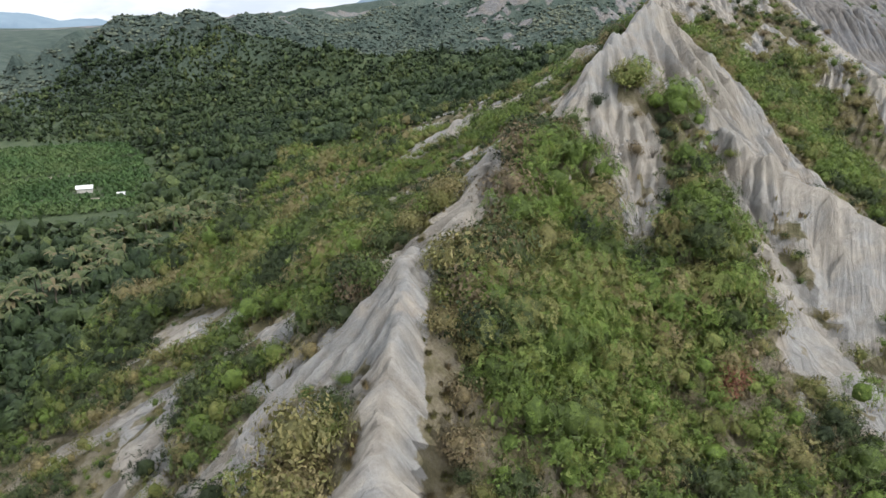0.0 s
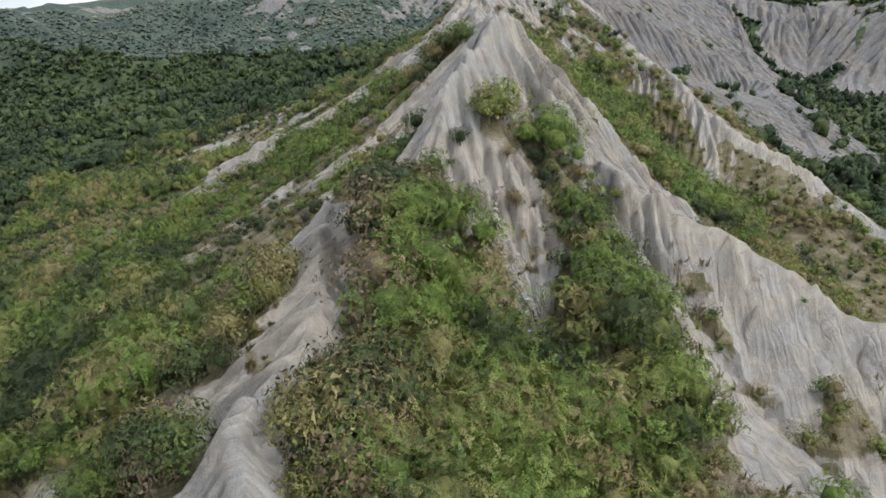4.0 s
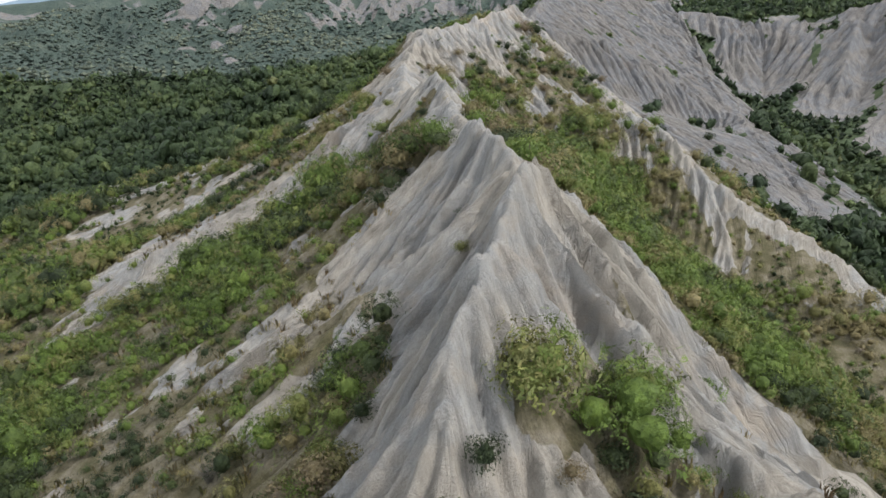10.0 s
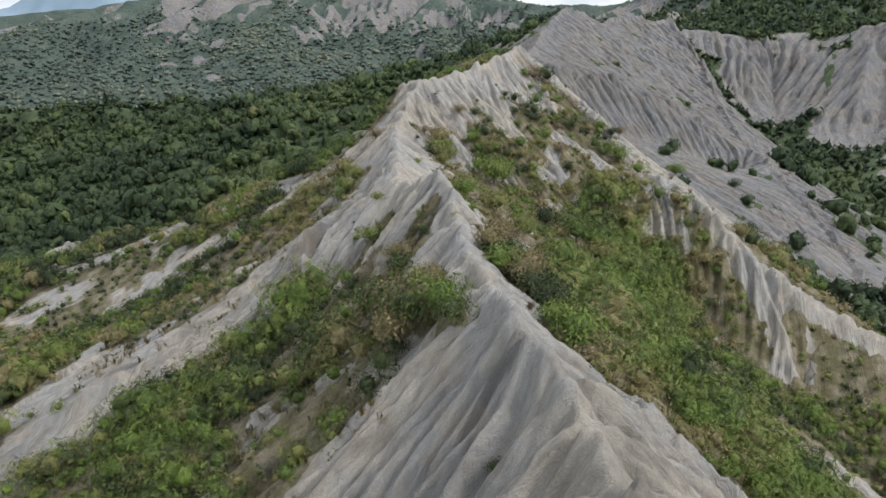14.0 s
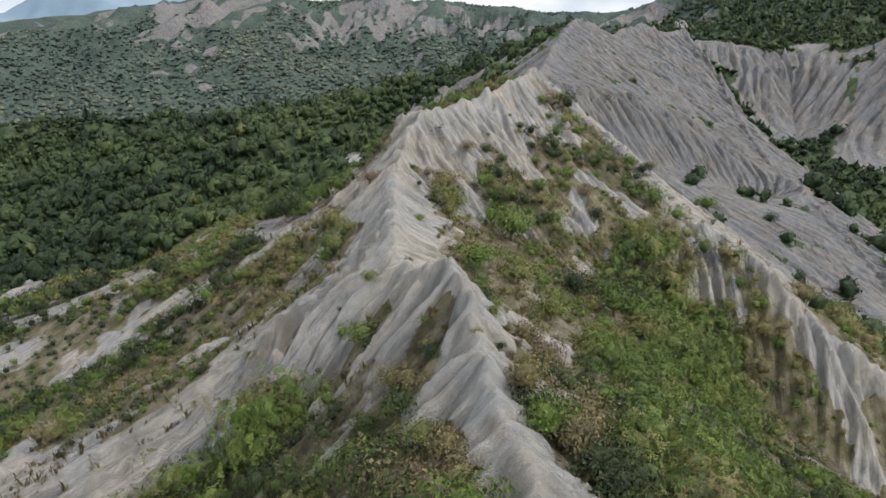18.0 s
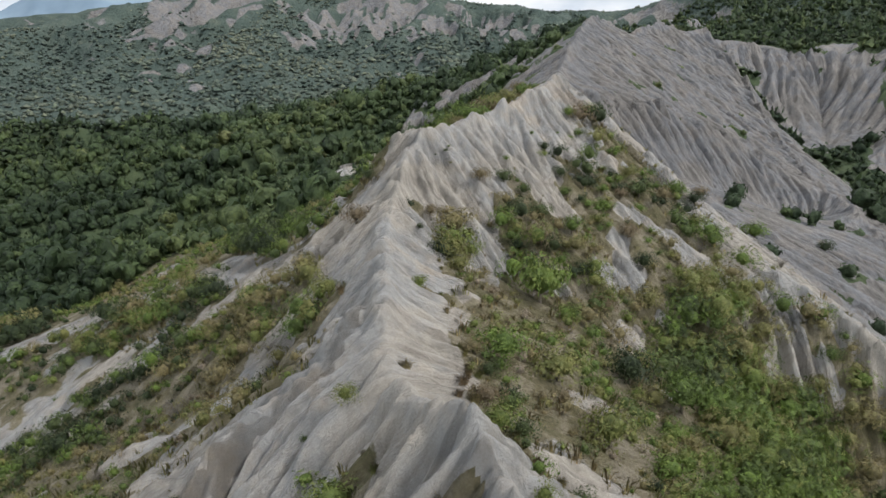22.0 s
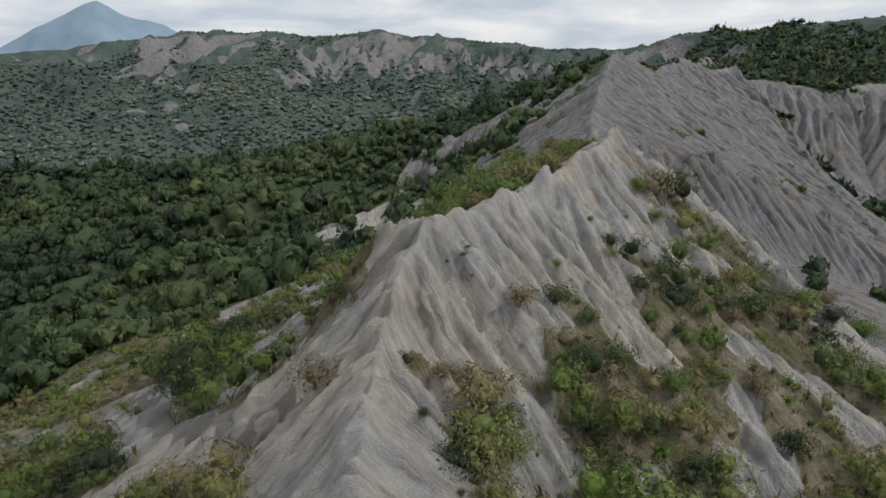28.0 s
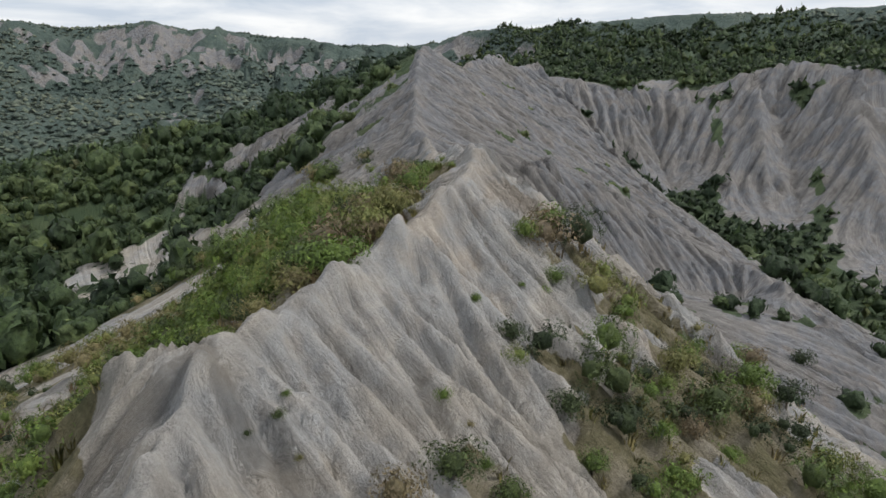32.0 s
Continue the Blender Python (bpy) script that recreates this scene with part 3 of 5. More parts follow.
def far_folds(x, y, slope, d):
    """Large gullied folds of the ridges far off: added height, and -1 in the beds to 1 on the ribs."""
    reach = np.hypot(x - 60, y - 100)
    fold = smooth(260, 420, reach) * smooth(0.06, 0.2, slope) * smooth(-12, 60, d)
    gx, gy = (base_far(x + 9, y) - base_far(x - 9, y)) / 18, (base_far(x, y + 9) - base_far(x, y - 9)) / 18
    dz, rib = 0.0, 0.0
    for cell, high, seed, share in ((110.0, 44.0, 91, 0.25), (42.0, 22.0, 94, 0.4), (17.0, 5.0, 97, 0.35)):
        n = np.hypot(gx, gy) + 1e-3
        tx, ty = -gy / n, gx / n
        v, dv = rills(x, y, tx, ty, cell, seed)
        h = high * fold * smooth(300, 620, reach + (40 - cell) * 3) * (smooth(900, 500, reach) if cell < 20 else 1)
        dz, rib = dz + h * (((v + 1) / 2) ** 0.8 - 0.6), rib + share * v
        gx, gy = gx + 0.5 * h * dv * tx, gy + 0.5 * h * dv * ty
    far_folds.rib = rib
    return dz, rib


def bareness(x, y, d, w, slope, f, far_rib, v6, v11):
    """How bare the ground is, by the plan: near the crests, in scars, patch by patch."""
    bare = smooth(1.0, 0.0, (d - w * (0.62 + 0.76 * fbm(x / 6, y / 6, 3, 3))) / (0.8 + 0.18 * w)) * (w > 0)
    beyond = smooth(520, 640, y + 0.3 * x)
    patch = fbm(x / 48, y / 48, 33, 3) + 0.05 * far_rib
    lines = flutes(f, d, x, y, 15.0, 35) + 0.6 * flutes(f, d, x, y, 6.0, 36) + 1.6 * (fbm(x / 12, y / 12, 34, 3) - 0.5)
    bare = np.where(w > 80, 1, 1 - beyond) * bare * np.where(w > 80, smooth(0.29, 0.39, patch) * smooth(0.38, 0.68, lines) * (1 - smooth(430, 480, x)), 1)
    scars = smooth(0.60, 0.68, fbm(x / 11 + 3, y / 11, 21, 4) + 0.06 * v6) * smooth(0.35, 0.6, slope) * smooth(-70, -40, x) * smooth(480, 400, y)
    far = beyond * (1 - smooth(430, 480, x)) * smooth(0.60, 0.68, patch) * smooth(0.6, 1.0, lines) * smooth(0.16, 0.26, slope)
    bare = np.maximum(np.maximum(bare, 0.9 * scars), far)
    mixed = fbm(x / 5, y / 5, 29, 4) - 0.5
    for px, py, r, lift in STREAKED:
        k = smooth(1.0, 0.6, np.hypot(x - px, y - py) / r) * smooth(1.5, 4.5, d)
        if k.max() > 0:
            rib = k * smooth(0.05, 0.45, 0.40 * v6 + 0.30 * v11 + 2.0 * mixed + lift) * smooth(0.3, 0.5, slope)
            bare = np.where(k > 0, bare * (1 - k) + rib, bare)
    near = (x > -69) & (x < 409) & (y > 1) & (y < 429)
    known = np.where(near, cover_known(x, y), 0.0) * smooth(1.2, 3.2, d)
    grain = 0.5 + 1.25 * (fbm(x / 4.5, y / 4.5, 29, 4) - 0.5) + 0.45 * (vnoise(f / 2.4, d / 7.0, 30) - 0.5) + 0.10 * v6 + 0.05 * v11
    bare = bare * (1 - known) + known * smooth(-0.07, 0.07, np.where(near, cover_share(x, y), 0.0) + grain - 1.0)
    ragged = 0.6 + 0.8 * fbm(x / 3.5, y / 3.5, 27, 3)
    for px, py, r in GREEN:
        bare = bare * smooth(0.8, 1.1, np.hypot(x - px, y - py) / (r * ragged))
    for px, py, r in OPEN:
        bare = np.maximum(bare, smooth(1.1, 0.8, np.hypot(x - px, y - py) / (r * ragged)))
    # the country under the great face lies open, with scrub here and there
    face = smooth(101, 112, x) * smooth(232, 220, x - 0.45 * (y - 250)) * smooth(176, 192, y) * smooth(320, 300, y)
    bare = np.maximum(bare, face * smooth(0.30, 0.40, fbm(x / 6, y / 6, 31, 4)))
    return np.clip(bare, 0, 1), scars, beyond


def shaped_at(x, y):
    """The plan's heights with their larger gullies, before the rain has cut its rills."""
    z = base(x, y)
    gx, gy = (base(x + 2, y) - base(x - 2, y)) / 4, (base(x, y + 2) - base(x, y - 2)) / 4
    slope = np.hypot(gx, gy)
    n = np.maximum(slope, 1e-3)
    tx, ty = -gy / n, gx / n
    d, s, f, w, dep = crest(x, y)
    f, way = flow(x, y, f, d)
    far_z, far_rib = far_folds(x, y, slope, d)
    v11, _ = rills(x, y, tx, ty, 13.0, 71)
    v6, _ = rills(x, y, tx, ty, 9.0, 74, 1.5)
    bare, scars, beyond = bareness(x, y, d, w, slope, f, far_rib, v6, v11)
    steep = smooth(0.25, 0.75, slope)
    amp = (0.3 + 0.7 * bare) * np.where(bare > 0.3, np.maximum(dep, 0.7), 0.7) * steep * smooth(-2.5, 1.6, d)
    soft = 1 - 0.72 * bare
    spurs = smooth(225, 265, y - 0.4 * np.maximum(x, 0)) * smooth(8, 30, d) * smooth(0.06, 0.2, slope) * smooth(600, 480, y) * (bare < 0.5)
    for cell, count, high, seed in ((34.0, 1.0, 9.0, 79), (13.0, 1.0, 2.6, 71), (9.0, 1.5, 2.4, 74), (6.5, 2.6, 1.6, 77)):
        v, dv = rills(x, y, tx, ty, cell, seed, count)
        h = high * spurs if cell > 20 else high * amp * soft * (smooth(6, 20, d) if cell > 10 else 1)
        z = z + h * (((v + 1) / 2) ** 0.62 - 0.85)
        gx, gy = gx + 0.5 * h * dv * tx, gy + 0.5 * h * dv * ty
        if cell > 7:
            n = np.hypot(gx, gy) + 1e-3
            tx, ty = -gy / n, gx / n
    z = z + scars * 0.7 * (1 - bare) + 1.3 * (fbm(x / 9, y / 9, 14, 4) - 0.5) * (0.35 + 0.65 * (1 - bare)) * smooth(0.02, 0.25, slope)
    return z + far_z * np.where(y > 480, 1, bare < 0.5), bare, slope, d, s, f, way, dep, beyond, steep


def blurred(v, r):
    """A running mean over r cells to each side, three times over."""
    for _ in range(3):
        for axis in (0, 1):
            c = np.cumsum(np.pad(v, [(r + 1, r) if k == axis else (0, 0) for k in (0, 1)], mode="edge"), axis)
            n = c.shape[axis]
            v = (np.take(c, np.arange(2 * r + 1, n), axis) - np.take(c, np.arange(0, n - 2 * r - 1), axis)) / (2 * r + 1)
    return v


def combed(v, u, w, steps):
    """The mean of v along the downhill line (u, w), so many cells to each side."""
    ny, nx = v.shape
    at = sampler(v, 0, 0, 1.0)
    to_u, to_w = sampler(u, 0, 0, 1.0), sampler(w, 0, 0, 1.0)
    gx, gy = np.meshgrid(np.arange(nx, dtype=float), np.arange(ny, dtype=float))
    total = v.copy()
    for sign in (1, -1):
        x, y = gx.copy(), gy.copy()
        for _ in range(steps):
            x, y = x + sign * to_u(x, y), y + sign * to_w(x, y)
            total += at(x, y)
    return total / (2 * steps + 1)


WAYS = [(i, j) for i in (-2, -1, 0, 1, 2) for j in (-2, -1, 0, 1, 2) if math.gcd(i, j) == 1]


def rained_on(x0, x1, y0, y1, h, rounds, bite, cap, seed, wide=2.4, soak=0.01, gain=1.0):
    """Rills cut by running water into the shaped ground of one stretch: added height, and the catchment of each place."""
    gx, gy = np.meshgrid(np.arange(x0, x1, h), np.arange(y0, y1, h))
    z0, bare, slope, d, s, f, way, dep, beyond, steep = [v.reshape(gx.shape) for v in shaped_at(gx.ravel(), gy.ravel())]
    r = np.random.default_rng(seed)
    ny, nx = gx.shape
    down_y, down_x = np.gradient(blurred(z0, max(1, int(0.8 / h))), h)
    n = np.hypot(down_x, down_y) + 1e-4
    down_x, down_y = -down_x / n, -down_y / n
    comb = int(2.2 / h) + 3
    z = z0 + 1.0 * combed(r.random(gx.shape) - 0.5, down_x, down_y, comb) + 0.12 * (vnoise(gx / (2.6 * h), gy / (2.6 * h), seed) - 0.5)
    cell = np.arange(ny * nx).reshape(ny, nx)
    area = np.ones(ny * nx)
    for k in range(rounds):
        if k % 6 == 0:
            fickle = 1 + 0.16 * (r.random((len(WAYS), ny, nx), np.float32) - 0.5)
        p = np.pad(z, 2, mode="edge")
        best, to = np.zeros((ny, nx)), cell.copy()
        for (i, j), luck in zip(WAYS, fickle):
            fall = (z - p[2 + i:2 + i + ny, 2 + j:2 + j + nx]) * (luck / (h * math.hypot(i, j)))
            m = fall > best
            best = np.where(m, fall, best)
            to = np.where(m, cell + i * nx + j, to)
        to = np.clip(to, 0, ny * nx - 1).ravel()
        moves = to != cell.ravel()
        src, dst = np.where(moves)[0], to[moves]
        for _ in range(40 if k == 0 else 9):
            area = 1 + np.bincount(dst, area[src], ny * nx)
        drop = np.maximum(z.ravel() - z.ravel()[to], 0)
        cut = bite / rounds * np.sqrt(np.minimum(area * h * h, cap)) * best.ravel()
        z = z - np.minimum(cut, 0.4 * drop).reshape(ny, nx)
        q = np.pad(z, 1, mode="edge")
        z = z + soak * (q[:-2, 1:-1] + q[2:, 1:-1] + q[1:-1, :-2] + q[1:-1, 2:] - 4 * z)
    change = z - z0
    change = change - blurred(change, max(1, int(wide / h)))
    fine = combed(r.random(gx.shape) - 0.5, down_x, down_y, comb + 4)
    change = gain * (0.15 * change + 0.85 * combed(change, down_x, down_y, comb)) + 5.0 * h / 0.33 * np.minimum(fine, 0.03) * smooth(0.3, 0.7, slope)
    rim = smooth(0, 8 * max(1.0, h), np.minimum(np.minimum(gx - x0, x1 - 2 - gx), np.minimum(gy - y0, y1 - 2 - gy)))
    v, u = np.gradient(blurred(z, max(1, int(0.7 / h))), h)
    return [sampler(c, x0, y0, h) for c in (change, np.hypot(u, v), rim)] + [(x0, x1, y0, y1)]


RAIN = [rained_on(-420, 760, 430, 1330, 5.0, 24, 3.2, 12000, 8, 45.0, 0.01, 1.4), rained_on(252, 420, 215, 425, 0.8, 24, 2.4, 60, 7, 4.5, 0.006, 1.4), rained_on(92, 296, 190, 396, 0.5, 24, 2.6, 20, 6, 2.4, 0.005, 1.5), rained_on(-50, 132, 25, 262, 0.33, 22, 2.2, 8, 5, 1.5, 0.004, 1.6)]


def rain_at(x, y):
    """Added height and local slope of the rain-cut stretches."""
    out, tilt = np.zeros(x.shape), np.zeros(x.shape)
    for change, local, rim, (x0, x1, y0, y1) in RAIN:
        m = (x > x0) & (x < x1 - 2) & (y > y0) & (y < y1 - 2)
        k = rim(x[m], y[m])
        out[m] += k * (change(x[m], y[m]) - out[m])
        tilt[m] += k * (local(x[m], y[m]) - tilt[m])
    return out, tilt


def ground_at(x, y):
    """Height, and how bare the ground is, at places of the plan."""
    x, y = np.asarray(x, float), np.asarray(y, float)
    z, bare, slope, d, s, f, way, dep, beyond, steep = shaped_at(x, y)
    cut, tilt = rain_at(x, y)
    z = z + cut * np.where(y > 470, 1.0, 0.45 + 0.55 * bare)
    # scarps of the far ridges: the steepest of their gully sides lie open
    scarp = smooth(600, 760, y + 0.5 * x) * smooth(520, 430, x) * smooth(-60, 40, x) * smooth(0.86, 1.0, tilt + 1.2 * (fbm(x / 45, y / 45, 37, 5) - 0.5) + 0.5 * (fbm(x / 13, y / 13, 38, 3) - 0.5) + 0.16 * smooth(90, 10, d))
    bare = np.maximum(bare, scarp)
    rough = bare * steep * (1 - beyond)
    z = z + rough * (0.16 * (vnoise(x / 0.4, y / 0.4, 68) - 0.5) + 0.25 * (fbm(x / 1.6, y / 1.6, 69, 3) - 0.5))
    jag = bare * smooth(1.8, 0.3, d) * np.maximum(dep, 0.5) * (1 - beyond)
    z = z + jag * (1.5 * vnoise(s / 2.0, 0, 11) ** 1.6 + 0.7 * vnoise(s / 0.8, 0, 12) - 0.8)
    z = z + 0.16 * (fbm(x / 1.3, y / 1.3, 15, 3) - 0.5)
    ground_at.flow = (f, way)
    return z, bare, slope, d

# ---- materials ----


class Nodes:
    """A node material in the making."""

    def __init__(self, name, roughness=0.9):
        self.mat = bpy.data.materials.new(name)
        self.mat.use_nodes = True
        self.tree = self.mat.node_tree
        self.out = self.tree.nodes["Principled BSDF"]
        self.out.inputs["Roughness"].default_value = roughness
        self.out.inputs["Specular IOR Level"].default_value = 0.25

    def node(self, kind, **kw):
        n = self.tree.nodes.new(kind)
        for k, v in kw.items():
            n.inputs[k].default_value = v
        return n

    def link(self, a, b):
        self.tree.links.new(a, b)

    def place(self, scale=(1, 1, 1), source="Object"):
        co = self.node("ShaderNodeTexCoord")
        m = self.node("ShaderNodeMapping")
        m.inputs["Scale"].default_value = scale
        self.link(co.outputs[source], m.inputs[0])
        return m.outputs[0]

    def noise(self, scale, detail=5.0, rough=0.55, stretch=(1, 1, 1), distort=0.0):
        n = self.node("ShaderNodeTexNoise", Scale=scale, Detail=detail, Roughness=rough, Distortion=distort)
        self.link(self.place(stretch), n.inputs["Vector"])
        return n.outputs["Fac"]

    def ramp(self, fac, *stops):
        n = self.node("ShaderNodeValToRGB")
        e = n.color_ramp.elements
        while len(e) < len(stops):
            e.new(0.5)
        for k, (pos, col) in zip(e, stops):
            k.position, k.color = pos, (*col, 1)
        self.link(fac, n.inputs[0])
        return n.outputs[0]

    def mix(self, fac, a, b, blend="MIX"):
        n = self.node("ShaderNodeMix")
        n.data_type, n.blend_type = "RGBA", blend
        for sock, val in ((0, fac), (6, a), (7, b)):
            if isinstance(val, (int, float)):
                n.inputs[sock].default_value = val
            elif isinstance(val, tuple):
                n.inputs[sock].default_value = (*val, 1)
            else:
                self.link(val, n.inputs[sock])
        return n.outputs[2]

    def math(self, op, a, b=0.0):
        n = self.node("ShaderNodeMath")
        n.operation = op
        for sock, val in ((0, a), (1, b)):
            if isinstance(val, (int, float)):
                n.inputs[sock].default_value = val
            else:
                self.link(val, n.inputs[sock])
        return n.outputs[0]

    def attribute(self, name):
        n = self.node("ShaderNodeAttribute")
        n.attribute_name = name
        return n.outputs["Fac"]

    def bump(self, height, strength, distance):
        n = self.node("ShaderNodeBump", Strength=strength, Distance=distance)
        self.link(height, n.inputs["Height"])
        self.link(n.outputs[0], self.out.inputs["Normal"])

    def colour(self, c):
        if isinstance(c, tuple):
            self.out.inputs["Base Color"].default_value = (*c, 1)
        else:
            self.link(c, self.out.inputs["Base Color"])
        return self.mat


def ground_material():
    m = Nodes("badland_ground", 0.95)
    # grey mudstone: pale crusts, warm stains, fine downhill streaks
    large = m.noise(0.07, 5, 0.65)
    stone = m.ramp(large, (0.30, (0.315, 0.297, 0.267)), (0.44, (0.425, 0.390, 0.346)), (0.56, (0.362, 0.360, 0.356)), (0.66, (0.425, 0.378, 0.327)), (0.78, (0.452, 0.416, 0.367)))
    mid = m.noise(0.6, 6, 0.65, (1, 1, 0.35))
    stone = m.mix(0.55, stone, m.ramp(mid, (0.30, (0.55, 0.53, 0.50)), (0.55, (0.95, 0.95, 0.94)), (0.75, (1.18, 1.15, 1.10))), "MULTIPLY")
    grain = m.noise(7.0, 5, 0.7)
    stone = m.mix(0.5, stone, m.ramp(grain, (0.3, (0.72, 0.71, 0.69)), (0.65, (1.12, 1.11, 1.1))), "MULTIPLY")
    run = m.node("ShaderNodeCombineXYZ")
    m.link(m.attribute("run"), run.inputs[0])
    m.link(m.math("MULTIPLY", m.attribute("fall"), 0.10), run.inputs[1])
    wash = m.node("ShaderNodeTexNoise", Scale=1.5, Detail=6.0, Roughness=0.62)
    m.link(run.outputs[0], wash.inputs["Vector"])
    crestward = m.ramp(m.attribute("fall"), (0.3, (0.5, 0.5, 0.5)), (1.0, (1, 1, 1)))
    streak = m.mix(crestward, (0.5, 0.5, 0.5), wash.outputs["Fac"])
    stone = m.mix(0.75, stone, m.ramp(streak, (0.34, (0.62, 0.61, 0.60)), (0.50, (1.02, 1.02, 1.02)), (0.68, (1.28, 1.27, 1.25))), "MULTIPLY")
    # mudstone of the great faces behind and of far ground is darker and bluer
    stone = m.mix(m.attribute("greyed"), stone, m.mix(1.0, stone, (0.60, 0.615, 0.66), "MULTIPLY"))
    # earth and dry grass between the plants
    earth = m.ramp(m.noise(0.35, 6, 0.6), (0.30, (0.095, 0.092, 0.046)), (0.46, (0.170, 0.150, 0.090)), (0.58, (0.260, 0.228, 0.165)), (0.75, (0.335, 0.300, 0.245)))
    earth = m.mix(0.6, earth, m.ramp(m.noise(4.0, 5, 0.7), (0.3, (0.5, 0.5, 0.5)), (0.7, (1.25, 1.25, 1.2))), "MULTIPLY")
    earth = m.mix(m.attribute("wooded"), earth, m.ramp(m.noise(0.12, 5, 0.7), (0.35, (0.050, 0.076, 0.040)), (0.6, (0.085, 0.112, 0.056)), (0.8, (0.14, 0.145, 0.080))))
    # far off, air haze is put into the earth colour as bluish green
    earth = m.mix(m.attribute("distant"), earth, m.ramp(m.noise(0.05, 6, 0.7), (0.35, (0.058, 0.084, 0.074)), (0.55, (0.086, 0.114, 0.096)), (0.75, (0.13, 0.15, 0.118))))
    edge = m.math("ADD", m.attribute("bare"), m.math("MULTIPLY", m.math("SUBTRACT", m.noise(1.1, 6, 0.7), 0.5), 0.9))
    cover = m.ramp(edge, (0.38, (0, 0, 0)), (0.55, (1, 1, 1)))
    col = m.mix(cover, earth, stone)
    h = m.math("ADD", m.math("ADD", m.math("MULTIPLY", mid, 1.3), m.math("MULTIPLY", grain, 0.55)), m.math("MULTIPLY", streak, 1.6))
    canopy = m.noise(0.22, 4, 0.6)
    h = m.math("ADD", h, m.math("MULTIPLY", m.math("MULTIPLY", canopy, m.attribute("distant")), 8.0))
    m.bump(h, 0.85, 0.55)
    return m.colour(col)


def foliage_material(name, stops, per_plant="attribute", rough=0.62, leaf=0.0, clump=4.0, flat=False):
    """leaf: leaflets to the metre in a spray; 0 for whole blades and cores; clump: tufts to the metre on these."""
    m = Nodes(name, rough)
    m.out.inputs["Specular IOR Level"].default_value = 0.3
    if per_plant == "attribute":
        fac = m.attribute("tint")
    else:
        fac = m.node("ShaderNodeObjectInfo").outputs["Random"]
    geo = m.node("ShaderNodeNewGeometry")
    fac = m.math("ADD", fac, m.math("MULTIPLY", m.math("SUBTRACT", geo.outputs["Random Per Island"], 0.5), 0.10))
    col = m.ramp(fac, *stops)
    sheen = m.ramp(geo.outputs["Random Per Island"], (0.0, (0.80, 0.80, 0.78)), (0.6, (1.0, 1.0, 1.0)), (1.0, (1.22, 1.2, 1.12)))
    col = m.mix(1.0, col, sheen, "MULTIPLY")
    col = m.mix(0.8, col, m.ramp(m.noise(0.8 * clump if leaf == 0 else leaf * 0.3, 4, 0.65), (0.32, (0.5, 0.53, 0.55)), (0.68, (1.45, 1.38, 1.2))), "MULTIPLY")
    if not leaf and not flat:
        m.bump(m.noise(clump, 4, 0.65), 0.9, 1.1 / clump)
    # light that shines through the leaves, and the gaps between them
    thin = m.node("ShaderNodeBsdfTranslucent")
    m.link(col, thin.inputs["Color"])
    both = m.node("ShaderNodeMixShader", Fac=0.25)
    m.link(m.out.outputs[0], both.inputs[1])
    m.link(thin.outputs[0], both.inputs[2])
    last = both
    if leaf:
        gap = m.node("ShaderNodeMixShader")
        m.link(m.math("GREATER_THAN", m.noise(leaf, 3, 0.6), 0.515), gap.inputs[0])
        m.link(m.node("ShaderNodeBsdfTransparent").outputs[0], gap.inputs[1])
        m.link(both.outputs[0], gap.inputs[2])
        last = gap
    m.link(last.outputs[0], m.tree.nodes["Material Output"].inputs["Surface"])
    return m.colour(col)


def plain_material(name, dark, light, scale=3.0, rough=0.8, bump=0.2, stretch=(1, 1, 1)):
    m = Nodes(name, rough)
    n = m.noise(scale, 5, 0.6, stretch)
    m.bump(n, bump, 0.05)
    return m.colour(m.ramp(n, (0.3, dark), (0.7, light)))


GREENS = [(0.0, (0.036, 0.054, 0.026)), (0.22, (0.080, 0.108, 0.042)), (0.40, (0.140, 0.215, 0.048)), (0.58, (0.200, 0.203, 0.078)), (0.72, (0.245, 0.215, 0.110)), (0.88, (0.205, 0.163, 0.110)), (1.0, (0.31, 0.265, 0.22))]
FOREST = [(0.0, (0.038, 0.064, 0.034)), (0.4, (0.078, 0.118, 0.052)), (0.7, (0.130, 0.170, 0.070)), (1.0, (0.20, 0.205, 0.105))]
# aerial haze is put into these far leaf colours: paler and bluer than FOREST
DISTANT_HAZED = [(0.0, (0.072, 0.110, 0.100)), (0.5, (0.128, 0.172, 0.145)), (1.0, (0.215, 0.245, 0.188))]
STRAW = [(0.0, (0.19, 0.21, 0.075)), (0.4, (0.29, 0.26, 0.115)), (0.7, (0.35, 0.29, 0.165)), (1.0, (0.27, 0.195, 0.125))]
MAT_GROUND = ground_material()
MAT_SHRUBS = (foliage_material("shrub_leaves_mixed", GREENS, leaf=9.0), foliage_material("shrub_hearts_mixed", GREENS))
MAT_FOREST = (foliage_material("forest_leaves", FOREST, flat=True), foliage_material("forest_hearts", FOREST, clump=1.6))
MAT_HAZED = (foliage_material("hazed_distant_leaves", DISTANT_HAZED, flat=True), foliage_material("hazed_distant_hearts", DISTANT_HAZED, clump=0.5))
MAT_STRAWS = (foliage_material("dry_grass_mixed", STRAW, rough=0.9),)
MAT_LEAF = (foliage_material("shrub_leaves", GREENS[:6], "object", leaf=10.0), foliage_material("shrub_hearts", GREENS[:6], "object"))
MAT_STRAW = foliage_material("dry_grass", STRAW, "object", 0.9)
MAT_BARK = plain_material("bark", (0.10, 0.085, 0.065), (0.24, 0.21, 0.17), 9.0, 0.95, 0.4, (1, 1, 0.25))
